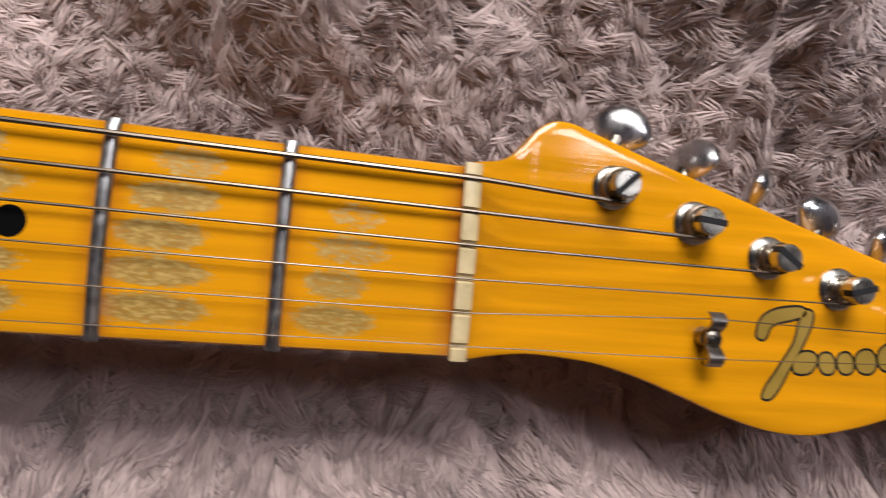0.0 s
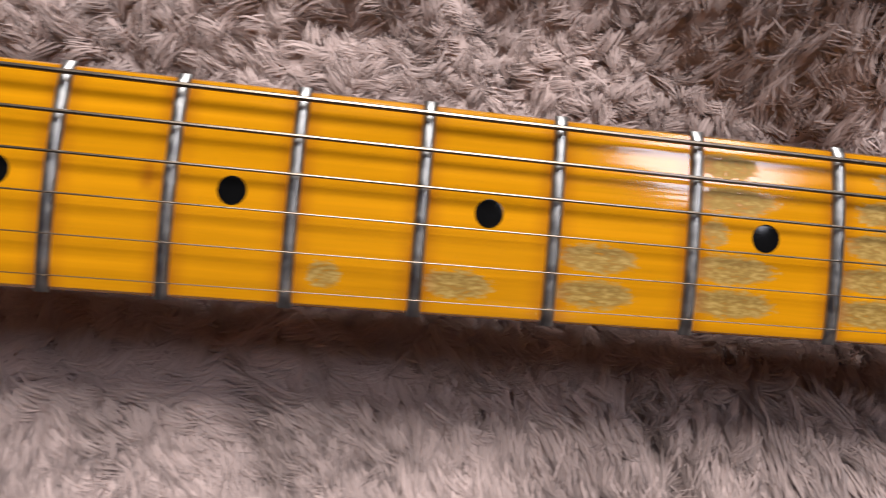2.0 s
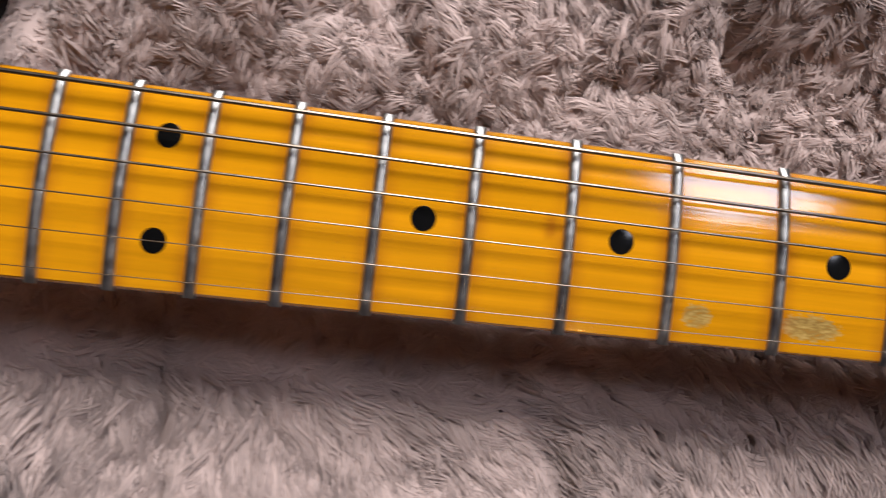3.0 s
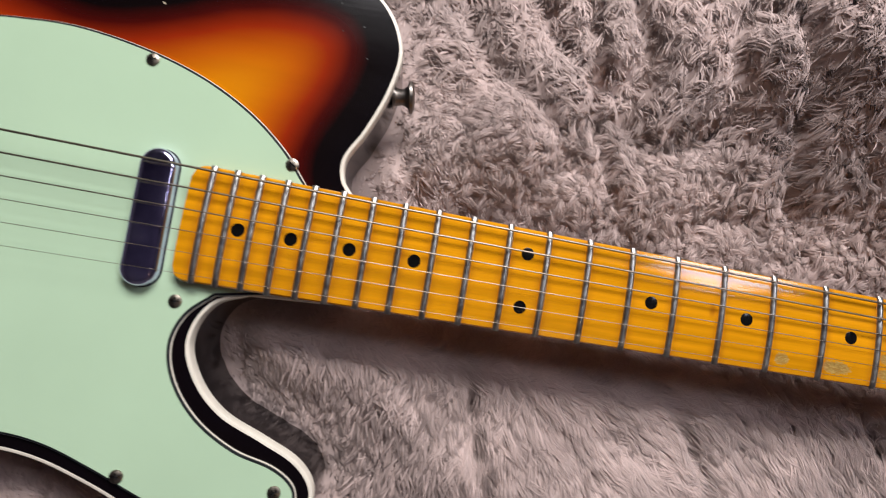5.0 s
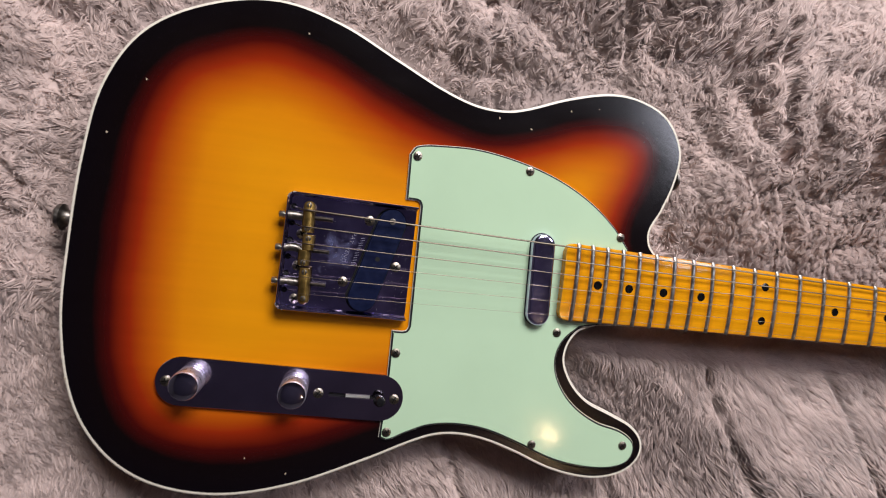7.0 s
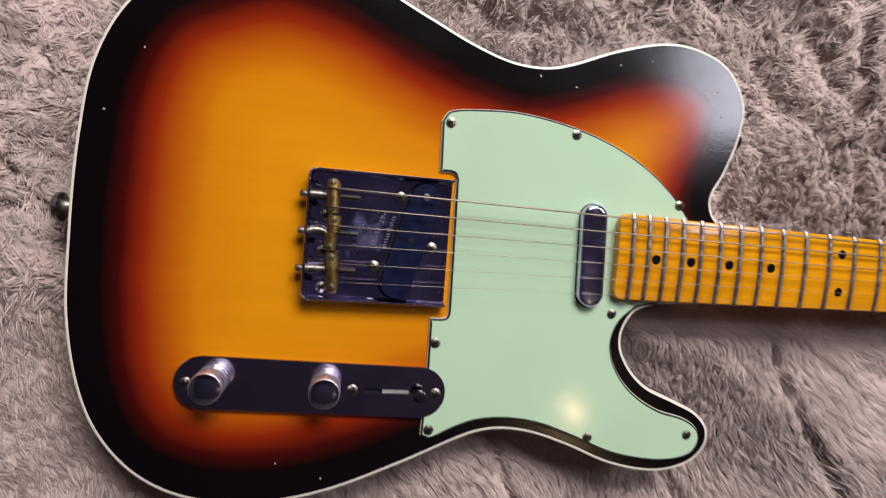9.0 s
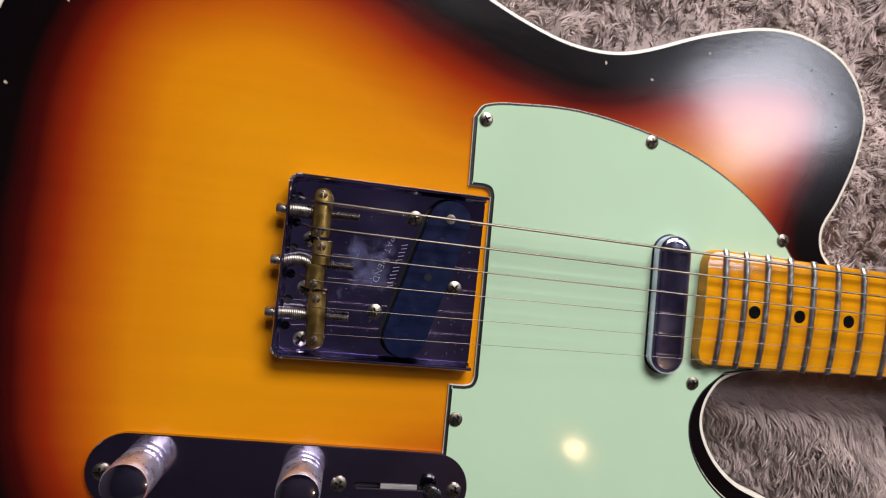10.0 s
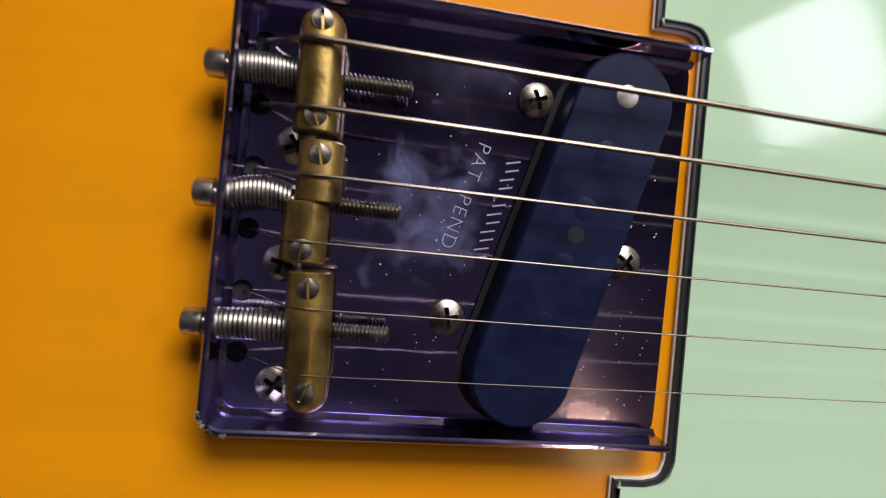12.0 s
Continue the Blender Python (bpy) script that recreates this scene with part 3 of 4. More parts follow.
up, dn = ([(p.x, p.y) for p in spline(c, 8, False)] for c in (UPPER, LOWER))
bm = bmesh.new()
rows = []
xs = [648 + 0.75 * i for i in range(254)]
for x in xs:
    a, b = level(dn, x) * MM, level(up, x) * MM
    s = min(1, max(0, (x - 649) / 17))
    top = BOARD - 0.0006 - (BOARD - 0.0006 - HEAD) * (1 - (1 - s) ** 2.2)
    base = HEAD - 0.0145
    r = 0.0012
    ring = [(a + r * 1.2, base), (a, base + r * 1.5), (a, top - r), (a + r * 0.3, top - r * 0.3), (a + r, top)]
    ring += [(a + r + (b - a - 2 * r) * k / 22, top) for k in range(1, 22)]
    ring += [(b - r, top), (b - r * 0.3, top - r * 0.3), (b, top - r), (b, base + r * 1.5), (b - r * 1.2, base)]
    rows.append([bm.verts.new((x * MM + 0.0002, y, z)) for y, z in ring])
for a, b in zip(rows, rows[1:]):
    for i in range(len(a)):
        bm.faces.new((a[i - 1], a[i], b[i], b[i - 1]))
bm.faces.new(rows[0])
bm.faces.new(rows[-1])
bmesh.ops.recalc_face_normals(bm, faces=bm.faces)
headstock = part("headstock", bm, MAPLE, guitar, "amber maple headstock with worn lower edge")

# maker's mark: plain sloping shapes, gold edged in black
MARK = [[(722, -11), (724, -6), (732, -3.6), (735, -5), (732, -6.5), (726, -8.5), (724, -12)], [(734, -4.5), (732, -12), (728, -19), (724.5, -25.5), (727, -25.8), (731, -19), (735, -11), (736.5, -5)],
        [(732, -17.5), (734, -14.5), (738, -15), (737, -18.8), (733, -19.5)], [(739, -15), (742, -14.5), (743, -18.4), (740, -18.8)],
        [(744, -14.8), (747, -14), (748, -18), (745, -18.5)], [(749, -14), (753, -13), (754, -17.5), (750, -18)], [(755, -13), (759, -11), (760, -16.5), (756, -17)], [(761, -12), (764, -11.5), (764.5, -16), (762, -16.5)]]
for poly in MARK:
    out = [p * MM for p in spline(poly, 5)]
    o = part("logo_shape", slab(inset(out, -0.0005), HEAD - 0.0004, HEAD + 0.00003), INK, headstock, "black edge of the gold mark")
    part("logo_fill", slab(inset(out, 0.0001), HEAD - 0.0004, HEAD + 0.00006), GOLD, o, "gold shape of the maker's mark")

# ---- tuners ----
POSTS = [(683.5, 20.2), (704, 13.9), (723.4, 7.4), (742.6, 1.5), (762, -4.7), (781.6, -10.9)]


def tuner(x, y, turn, tilt):
    base = turned([(0.0052, -0.001), (0.0052, 0.0004), (0.0046, 0.0011), (0.0036, 0.0013)], 28)
    t = part("tuner", base, POST, guitar, "nickel tuning machine with slotted post")
    t.matrix_local = pose(x * MM, y * MM, HEAD, 0, 0, -25)
    bm = turned([(0.0034, 0), (0.0034, 0.0014), (0.0025, 0.0022), (0.0025, 0.0042), (0.0032, 0.0050), (0.0032, 0.0074), (0.0028, 0.0078)], 24)
    p = part("post", bm, POST, t)
    # No slot is cut; a black bar paints in its shade.
    part("slot", box_bm(-0.0034, -0.0007, 0.0052, 0.0034, 0.0007, 0.00795), DARK, p, "black bar that paints in the shade of the string slot").matrix_local = pose(0, 0, 0, 0, 0, turn)
    part("shaft", turned([(0.0026, 0.006), (0.0026, 0.022), (0.0018, 0.0222)], 14, axis="y", at=(0, 0, -0.0175)), NICKEL, t)
    # kidney-shaped button
    bm = bmesh.new()
    bmesh.ops.create_uvsphere(bm, u_segments=24, v_segments=14, radius=1)
    for v in bm.verts:
        q = v.co.copy()
        pinch = 1 - 0.35 * max(0, -q.y) ** 2
        v.co = (q.x * 0.0082 * pinch, q.y * 0.0069 + 0.0206 + 0.0012 * q.x * q.x * (q.y < 0), q.z * 0.0042 * (0.75 + 0.25 * q.y))
    bt = part("button", bm, BUTTON, t, "polished metal tuner button")
    bt.matrix_local = pose(0, 0, -0.0175) @ pose(0, 0, 0, 0, tilt, 0)
    return t


for (x, y), turn, tilt in zip(POSTS, (70, 20, -10, 40, 0, 30), (-20, -70, 55, 12, 40, 10)):
    tuner(x, y, turn, tilt)

# ---- string tree ----
tree = part("string_tree", turned([(0.0024, 0.0), (0.0024, 0.003)], 16), NICKEL, guitar, "dark metal string tree held by a screw")
tree.matrix_local = pose(0.7082, -0.0125, HEAD)
bm = bmesh.new()
rows = []
for k in range(25):
    u = -1 + 2 * k / 24
    z = 0.0042 - 0.0016 * math.cos(u * math.pi * 1.5) * (abs(u) > 0.3) + (0.0 if abs(u) > 0.3 else -0.0006)
    rows.append([bm.verts.new((a, u * 0.0062, z + b)) for a, b in ((-0.0018, 0), (-0.0018, 0.0007), (0.0018, 0.0007), (0.0018, 0))])
for a, b in zip(rows, rows[1:]):
    for i in range(4):
        bm.faces.new((a[i - 1], a[i], b[i], b[i - 1]))
bm.faces.new(rows[0])
bm.faces.new(rows[-1])
bmesh.ops.recalc_face_normals(bm, faces=bm.faces)
part("butterfly", bm, STEEL, tree)
part("screw", screw_head(0.002, 0.001), [NICKEL, DARK], tree).matrix_local = pose(0, 0, 0.0042, 0, 0, 20)

# ---- bridge ----
PLATE = TOP + 0.0014
pick_hole = [p * MM for p in capsule(48.6, 25.2, 34.4, -25.3, 10.5)]
HOLE_Y = [0.0290 - 0.01097 * k for k in range(6)]
holes = [circle(-0.0157, y, 0.0019, 18) for y in HOLE_Y]
plate_poly = round_poly([(-0.0190, -0.0378), (0.065, -0.0378), (0.065, 0.0378), (-0.0190, 0.0378)], 0.004)
bridge = part("bridge_plate", slab(plate_poly, TOP, PLATE, [pick_hole] + holes), DIM_PLATING, guitar, "tarnished chrome bridge plate with raised sides")
# A black sheet paints in the shade of the pickup opening.
part("cavity", slab([p * MM for p in capsule(48.6, 25.2, 34.4, -25.3, 10.8)], TOP - 0.0005, TOP + 0.0003), DARK, bridge, "black sheet that paints in the shade of the pickup hole")
# The string holes are closed by black sheets in place of shade.
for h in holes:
    part("hole_shade_sheet", slab([(p - h[0]) * 1.03 + h[0] for p in h], TOP - 0.0004, TOP + 0.0003), DARK, bridge)
# the raised sides: open towards the neck
walls = [(0.0652, 0.0382), (-0.0152, 0.0382), (-0.0197, 0.0337), (-0.0197, -0.0337), (-0.0152, -0.0382), (0.0652, -0.0382)]
path = []
for i, p in enumerate(walls):
    p = Vector(p)
    if i in (1, 2, 3, 4):
        c = Vector((-0.0152, 0.0337 if p.y > 0 else -0.0337))
        if i in (1, 3):
            a0 = math.pi / 2 if i == 1 else math.pi
            path += [c + Vector((math.cos(a0 + math.pi / 2 * k / 8), math.sin(a0 + math.pi / 2 * k / 8))) * 0.0045 for k in range(9)]
    else:
        path.append(p)
bm = bmesh.new()
rows = []
for i, p in enumerate(path):
    t = (path[min(i + 1, len(path) - 1)] - path[max(i - 1, 0)]).normalized()
    n = Vector((t.y, -t.x)) * -1
    low = 1.0 if 0 < i < len(path) - 1 else 0.82
    ring = [(0, TOP), (0, TOP + 0.0094 * low), (0.0003, TOP + 0.0098 * low), (0.0009, TOP + 0.0098 * low), (0.0013, TOP + 0.0094 * low), (0.0014, PLATE + 0.0012), (0.0024, PLATE + 0.0001)]
    rows.append([bm.verts.new((p.x + n.x * u, p.y + n.y * u, z)) for u, z in ring])
for a, b in zip(rows, rows[1:]):
    for k in range(len(a)):
        bm.faces.new((a[k - 1], a[k], b[k], b[k - 1]))
bm.faces.new(rows[0])
bm.faces.new(rows[-1])
bmesh.ops.recalc_face_normals(bm, faces=bm.faces)
part("side_wall", bm, DIM_PLATING, bridge, "chrome bridge rim with bright corners")

random.seed(31)
for side in (-1, 1):
    for k in range(16):
        a = math.pi * (0.46 + 0.58 * random.random())
        c = Vector((-0.0152 + 0.0042 * math.cos(a), side * (0.0337 + 0.0042 * math.sin(a))))
        q = [p + Vector((random.uniform(-1, 1), random.uniform(-1, 1))) * 0.00012 for p in circle(c.x, c.y, random.uniform(0.00014, 0.0004), 7)]
        part("worn_spot", slab(q, TOP + 0.0094, TOP + 0.00984), SCRATCH, bridge)

first = None
for x, y, a in [(34.2, 25.4, 20), (55, -3.4, 50), (21.2, -16.8, 10), (-8.6, -31.1, 60), (-8.8, 11.6, 30), (-9.2, -9.4, 75)]:
    m = pose(x * MM, y * MM, PLATE, 0, 0, a)
    if first is None:
        first = part("mounting_screw", screw_head(0.0034, 0.0018), [NICKEL, DARK], bridge, "aged cross-head mounting screw")
        first.matrix_local = m
    else:
        again(first, m, bridge)

# three brass barrel saddles; the middle one is cut in two halves set apart
AXIS = 0.0536
BARREL = 0.0038
THROAT = AXIS - 0.0020


def barrel(y0, y1, shift, ends, bm=None):
    """A brass rod along y; a rounded end where ends names it (-1, 1), else a sawn one."""
    r = BARREL
    prof = [(r * 0.2, y0), (r * 0.55, y0 + 0.0005), (r * 0.8, y0 + 0.0013), (r * 0.95, y0 + 0.0024), (r, y0 + 0.0038)] if -1 in ends else [(r * 0.35, y0), (r - 0.0003, y0), (r, y0 + 0.0003)]
    prof += [(r, y1 - 0.0038), (r * 0.95, y1 - 0.0024), (r * 0.8, y1 - 0.0013), (r * 0.55, y1 - 0.0005), (r * 0.2, y1)] if 1 in ends else [(r, y1 - 0.0003), (r - 0.0003, y1), (r * 0.35, y1)]
    return turned(prof, 28, axis="y", at=(shift, 0, 0), bm=bm)


# x, y of the middle, half length, skew, height-screw places along y, head-to-thread y
SADDLES = [(-5.1, 22.9, 10.2, 1.0, (7.4, -7.7), 22.8), (-4.2, 1.5, 10.0, 0.0, (7.6, -7.8), 1.5), (-3.0, -21.6, 11.8, 3.0, (9.2, -7.6), -20.0)]
for x, y, half, skew, screws, sy in SADDLES:
    h = half * MM
    if abs(y) < 10:
        bm = barrel(0.0, h, 0.0006, ())
        barrel(-h, 0.0, -0.0010, (), bm)
    else:
        bm = barrel(-h, h, 0.0, (1,) if y > 0 else (-1,))
    s = part("saddle", bm, BRASS, bridge, "tarnished brass barrel saddle")
    s.matrix_local = pose(x * MM, y * MM, AXIS + 0.0008, 0, 0, skew)
    for o in screws:
        off = (0.0006 if o > 0 else -0.0010) if abs(y) < 10 else 0.0
        p = s.matrix_basis @ Vector((off, o * MM, BARREL - 0.0003))
        part("height_screw", screw_head(0.00175, 0.0007, "slot"), [NICKEL, DARK], bridge, "slotted steel height screw").matrix_local = pose(*p, 0, 0, random.uniform(60, 120))
    # adjusting screw: head behind the rim, spring, threaded end
    sy *= MM
    part("adjusting_screw", turned([(0.0008, -0.0238), (0.0020, -0.0237), (0.0024, -0.0232), (0.0024, -0.0205), (0.0013, -0.0203), (0.0013, x * MM)], 20, axis="x", at=(0, sy, THROAT)),
         POST, bridge, "round-headed adjusting screw")
    n, x0, x1 = 30, x * MM + 0.0035, 0.0103
    thread = [(0.0016 if i % 2 else 0.00115, x0 + (x1 - x0) * i / n) for i in range(n + 1)]
    part("threaded_end", turned([(0.0003, x0 - 0.0001)] + thread + [(0.0006, x1 + 0.0002)], 14, axis="x", at=(0, sy, THROAT)), STEEL, bridge, "dark threaded screw end")
    a, b, turns = -0.0182, x * MM - 0.0036, 15
    bow = 0.0011 if abs(y) < 10 else 0.0002
    helix = [(a + (b - a) * k / (turns * 12), sy + 0.0024 * math.cos(k * math.pi / 6) + bow * math.sin(math.pi * k / (turns * 12)), THROAT + 0.0024 * math.sin(k * math.pi / 6)) for k in range(turns * 12 + 1)]
    part("spring", tube(helix, 0.00042, 6), STEEL, bridge, "coiled steel spring")

# stamped words; the maker's name is a row of plain bars


def words(text, x, y, angle, size, z, material, parent, label):
    cu = bpy.data.curves.new("lettering", "FONT")
    cu.body, cu.size, cu.extrude, cu.space_character, cu.offset = text, size, 0.00006, 1.15, -0.00009
    tmp = bpy.data.objects.new("tmp", cu)
    scene.collection.objects.link(tmp)
    me = bpy.data.meshes.new_from_object(tmp.evaluated_get(bpy.context.evaluated_depsgraph_get()))
    bpy.data.objects.remove(tmp)
    me.materials.append(material)
    o = new("lettering", me)
    o.parent = parent
    o.matrix_local = pose(x, y, z, 0, 0, angle)
    return tagged(o, label=label)


words("PAT. PEND.", 0.0242, 0.0167, -105.5, 0.0039, PLATE + 0.00005, STAMP, bridge, "stamped words on the bridge plate")
for k in range(6):
    c = Vector((0.0311, 0.0122)).lerp(Vector((0.0266, -0.0046)), k / 5)
    for q in (((-0.0014, 0.0010), (0.0014, 0.0016), (0.0014, 0.0013), (-0.0014, 0.0007)), ((-0.0014, -0.0006), (-0.0014, -0.0009), (0.0012, -0.0003), (0.0012, 0.0000))):
        part("stamped_bar", slab([c + Vector(p) for p in q], PLATE - 0.0003, PLATE + 0.00006), STAMP, bridge, "stamped bar in a row")
# fine pits in the plating
random.seed(21)
for k in range(170):
    c = Vector((0.062 - 0.062 * random.random() ** 1.3, random.uniform(-0.035, 0.012 + 0.02 * random.random())))
    q = (c - Vector((0.0415, 0))).dot(Vector((0.962, -0.273)))
    if abs(q) < 0.0125:
        continue
    part("plating_pit", slab(circle(c.x, c.y, random.uniform(0.00005, 0.00015), 6), PLATE - 0.0002, PLATE + 0.00004), SCRATCH, bridge)

# ---- pickups ----
pu = part("bridge_pickup", slab([p * MM for p in capsule(48.7, 25.2, 34.6, -25.3, 9.2, 20)], TOP - 0.002, 0.0541, bevel=0.0004), FIBRE, guitar, "black slanted single-coil bridge pickup")
for k in range(6):
    s = k / 5
    c = Vector((48.9, 26.5)).lerp(Vector((34.3, -25.8)), s) * MM
    part("pole_piece", turned([(0.0021, 0), (0.0021, 0.0003), (0.0020, 0.00033)], 20), STEEL if k == 0 else FIBRE, pu, "flush round pole piece").matrix_local = pose(c.x, c.y, 0.05382)
# No hole is cut here; a black disc stands for its shade.
part("hole_shade_disc", turned([(0.0016, 0), (0.0016, 0.0003)], 18), DARK, pu, "black disc that paints in the shade of the centre hole").matrix_local = pose(0.0418, 0.0008, 0.0539)

bm = bmesh.new()
rings = []
for a in range(0, 91, 15):
    q = inset([p * MM for p in capsule(156, 23.4, 157.5, -24.5, 8.3, 20)], 0.0032 * (1 - math.cos(math.radians(a))))
    rings.append([bm.verts.new((p.x, p.y, 0.0515 + 0.0024 * math.sin(math.radians(a)))) for p in q])
rings.insert(0, [bm.verts.new((v.co.x, v.co.y, TOP)) for v in rings[0]])
for a, b in zip(rings, rings[1:]):
    for i in range(len(a)):
        bm.faces.new((a[i - 1], a[i], b[i], b[i - 1]))
bm.faces.new(rings[0])
bm.faces.new(rings[-1])
bmesh.ops.recalc_face_normals(bm, faces=bm.faces)
npu = part("neck_pickup", bm, COVER, guitar, "chrome covered neck pickup")
# The guard is not cut; a black ring paints the gap's shade.
part("shadow_gap", slab([p * MM for p in capsule(156, 23.4, 157.5, -24.5, 8.9, 20)], TOP + 0.002, TOP + 0.00245), BLACK_PLY, npu, "black ring that paints in the shade of the gap round the cover")

# ---- control plate ----
slot = [p * MM for p in capsule(22, -92, 54, -92.2, 1.1)]
control = part("control_plate", slab([p * MM for p in capsule(-71.5, -90.3, 55, -92.3, 15.7, 24)], TOP, TOP + 0.0027, [slot], bevel=0.0004), CONTROL, guitar, "polished chrome control plate with two knobs")
cz = TOP + 0.0027
# Black sheet below the slot, shade given as colour.
part("slot_shade_sheet", slab(inset(slot, -0.0006), TOP - 0.0004, TOP + 0.0006), DARK, control, "black sheet that paints in the shade of the switch slot")
for x, y in ((-80.5, -90.4), (14, -91.6), (64.5, -92.4)):
    again(first, pose(x * MM, y * MM, cz, 0, 0, random.uniform(0, 90)), control)["label"] = "small cross-head plate screw"


def knurl(k, i):
    return 0.03 if (k in KNURLED and (i + k) % 2) else 0.0


KNURLED = range(5, 16)
for x, y in ((-66, -88.5), (-2, -89.5)):
    R = 0.0094
    prof = [(R * 0.8, 0.002), (R * 0.96, 0.0022), (R, 0.003), (R, 0.0075), (R * 0.97, 0.008)] + [(R * 0.985, 0.0085 + 0.0010 * i) for i in range(11)] + [(R, 0.0197), (R, 0.0212), (R * 0.96, 0.0222), (R * 0.78, 0.0231), (R * 0.45, 0.0236), (R * 0.1, 0.0237)]
    kn = part("knob", turned(prof, 72, ripple=knurl), KNOB, control, "knurled chrome dome knob")
    kn.matrix_local = pose(x * MM, y * MM, cz - 0.0022) @ Matrix.Diagonal((0.95, 0.95, 0.87, 1))
    part("shaft", turned([(0.003, 0.001), (0.003, 0.005)], 16), STEEL, kn)
    part("cap", turned([(R * 0.97, 0.0216), (R * 0.93, 0.0226), (R * 0.76, 0.02335), (R * 0.45, 0.02385), (R * 0.08, 0.024)], 48), CHROME, kn, "smooth polished knob top")
lever = part("switch", box_bm(-0.0025, -0.0008, -0.002, 0.0025, 0.0008, 0.0120), NICKEL, control, "pickup switch lever with black tip")
lever.matrix_local = pose(0.0525, -0.0921, cz - 0.002, 0, 10, 0) @ Matrix.Diagonal((0.75, 0.75, 0.62, 1))
part("tip", turned([(0.002, 0.0085), (0.0046, 0.0092), (0.0052, 0.0125), (0.0050, 0.0175), (0.0036, 0.0205), (0.0014, 0.0213)], 24), RUBBER, lever, "glossy black switch tip")
part("switch_blade", box_bm(0.032, -0.0929, TOP + 0.0006, 0.048, -0.0912, TOP + 0.0030), BRIGHT, control, "bright metal strip in the slot")

# ---- strap buttons ----
for x, y, a in ((-144.0, 4, 90), (254.5, 86, -80)):
    sb = part("strap_button", turned([(0.0065, 0.0), (0.0042, 0.0015), (0.0038, 0.006), (0.0052, 0.0085), (0.0078, 0.0095), (0.0078, 0.0110), (0.0060, 0.0122), (0.002, 0.0126)], 28), STEEL, guitar, "worn dark nickel strap button")
    sb.matrix_local = pose(x * MM, y * MM, 0.026, 0, 0, a) @ pose(0, 0, 0, -90, 0, 0) @ Matrix.Diagonal((1.1, 1.1, 1.55 if x < 0 else 0.95, 1))

# ---- strings ----
GAUGE = [0.00056, 0.00044, 0.00031, 0.00019, 0.00014, 0.00011]


def string_path(k):
    sx = (-5.2, -5.0, -3.6, -5.2, -3.4, -2.8)[k] * MM
    ys = string_y(k, sx)
    g = GAUGE[k]
    top = AXIS + 0.0008 + BARREL + g * 0.9
    nut_z = board_z(string_y(k, SCALE)) + 0.0016 + g * 0.6
    px, py = POSTS[k]
    bend = [(-0.0157, HOLE_Y[k], TOP + 0.0002), (-0.0150, HOLE_Y[k] * 0.9 + ys * 0.1, PLATE + 0.0012), (-0.0126, HOLE_Y[k] * 0.5 + ys * 0.5, PLATE + 0.0050), (sx - 0.0042, ys, top - 0.0022), (sx - 0.0022, ys, top - 0.0006), (sx, ys, top)]
    if k > 2:
        bend = [(-0.0157, HOLE_Y[k], TOP + 0.0002), (-0.0145, HOLE_Y[k], PLATE + 0.0012), (sx - 0.0040, ys, top - 0.0030), (sx - 0.002, ys, top - 0.0006), (sx, ys, top)]
    pts = bend + [(sx + (SCALE - sx) * i / 12, ys + (string_y(k, SCALE) - ys) * i / 12, top + (nut_z - top) * i / 12) for i in range(1, 13)]
    # side of the post that faces the player's fingers
    t = Vector((px * MM, py * MM))
    r = 0.0033 + g
    if k >= 4:
        ty = -0.0125 + (0.0046 if k == 4 else -0.0046)
        pts.append((0.7082, ty, HEAD + 0.0040))
    h = HEAD + 0.0044
    pts.append((SCALE + 0.0034, string_y(k, SCALE) - 0.00005, nut_z - 0.0002))
    last = pts.pop()
    pts.insert(len(bend) + 12, last)
    for i in range(0, 40):
        a = -math.pi / 2 + i * math.pi / 8
        pts.append((t.x + r * math.cos(a), t.y + r * math.sin(a), h - 0.0011 * i / 16))
    return pts


for k in range(6):
    part("string", tube(string_path(k), GAUGE[k], 8), STRING, guitar, "wound steel string" if k < 3 else "thin plain steel string")

# ---- fur blanket ----


NX, NY = 300, 190
X0, X1, Y0, Y1 = -0.5, 1.05, -0.48, 0.48
bl = np.empty((NX, NY, 3))
covered = np.zeros((NX, NY))
space = np.zeros((NX, NY))
rim_np = np.array([(p.x, p.y) for p in rim[::3]])


def in_body(x, y):
    a, b = rim_np, np.roll(rim_np, -1, 0)
    cross = (a[:, 1] > y) != (b[:, 1] > y)
    xs_ = a[:, 0] + (y - a[:, 1]) / (b[:, 1] - a[:, 1] + 1e-12) * (b[:, 0] - a[:, 0])
    return bool(np.count_nonzero(cross & (x < xs_)) % 2)


def gap(x, y):
    """The distance from the guitar's outline, body or neck."""
    d = float(np.min(np.hypot(rim_np[:, 0] - x, rim_np[:, 1] - y)))
    if x > 0.2:
        d = min(d, max(0.0, abs(y) - 0.024))
    return d


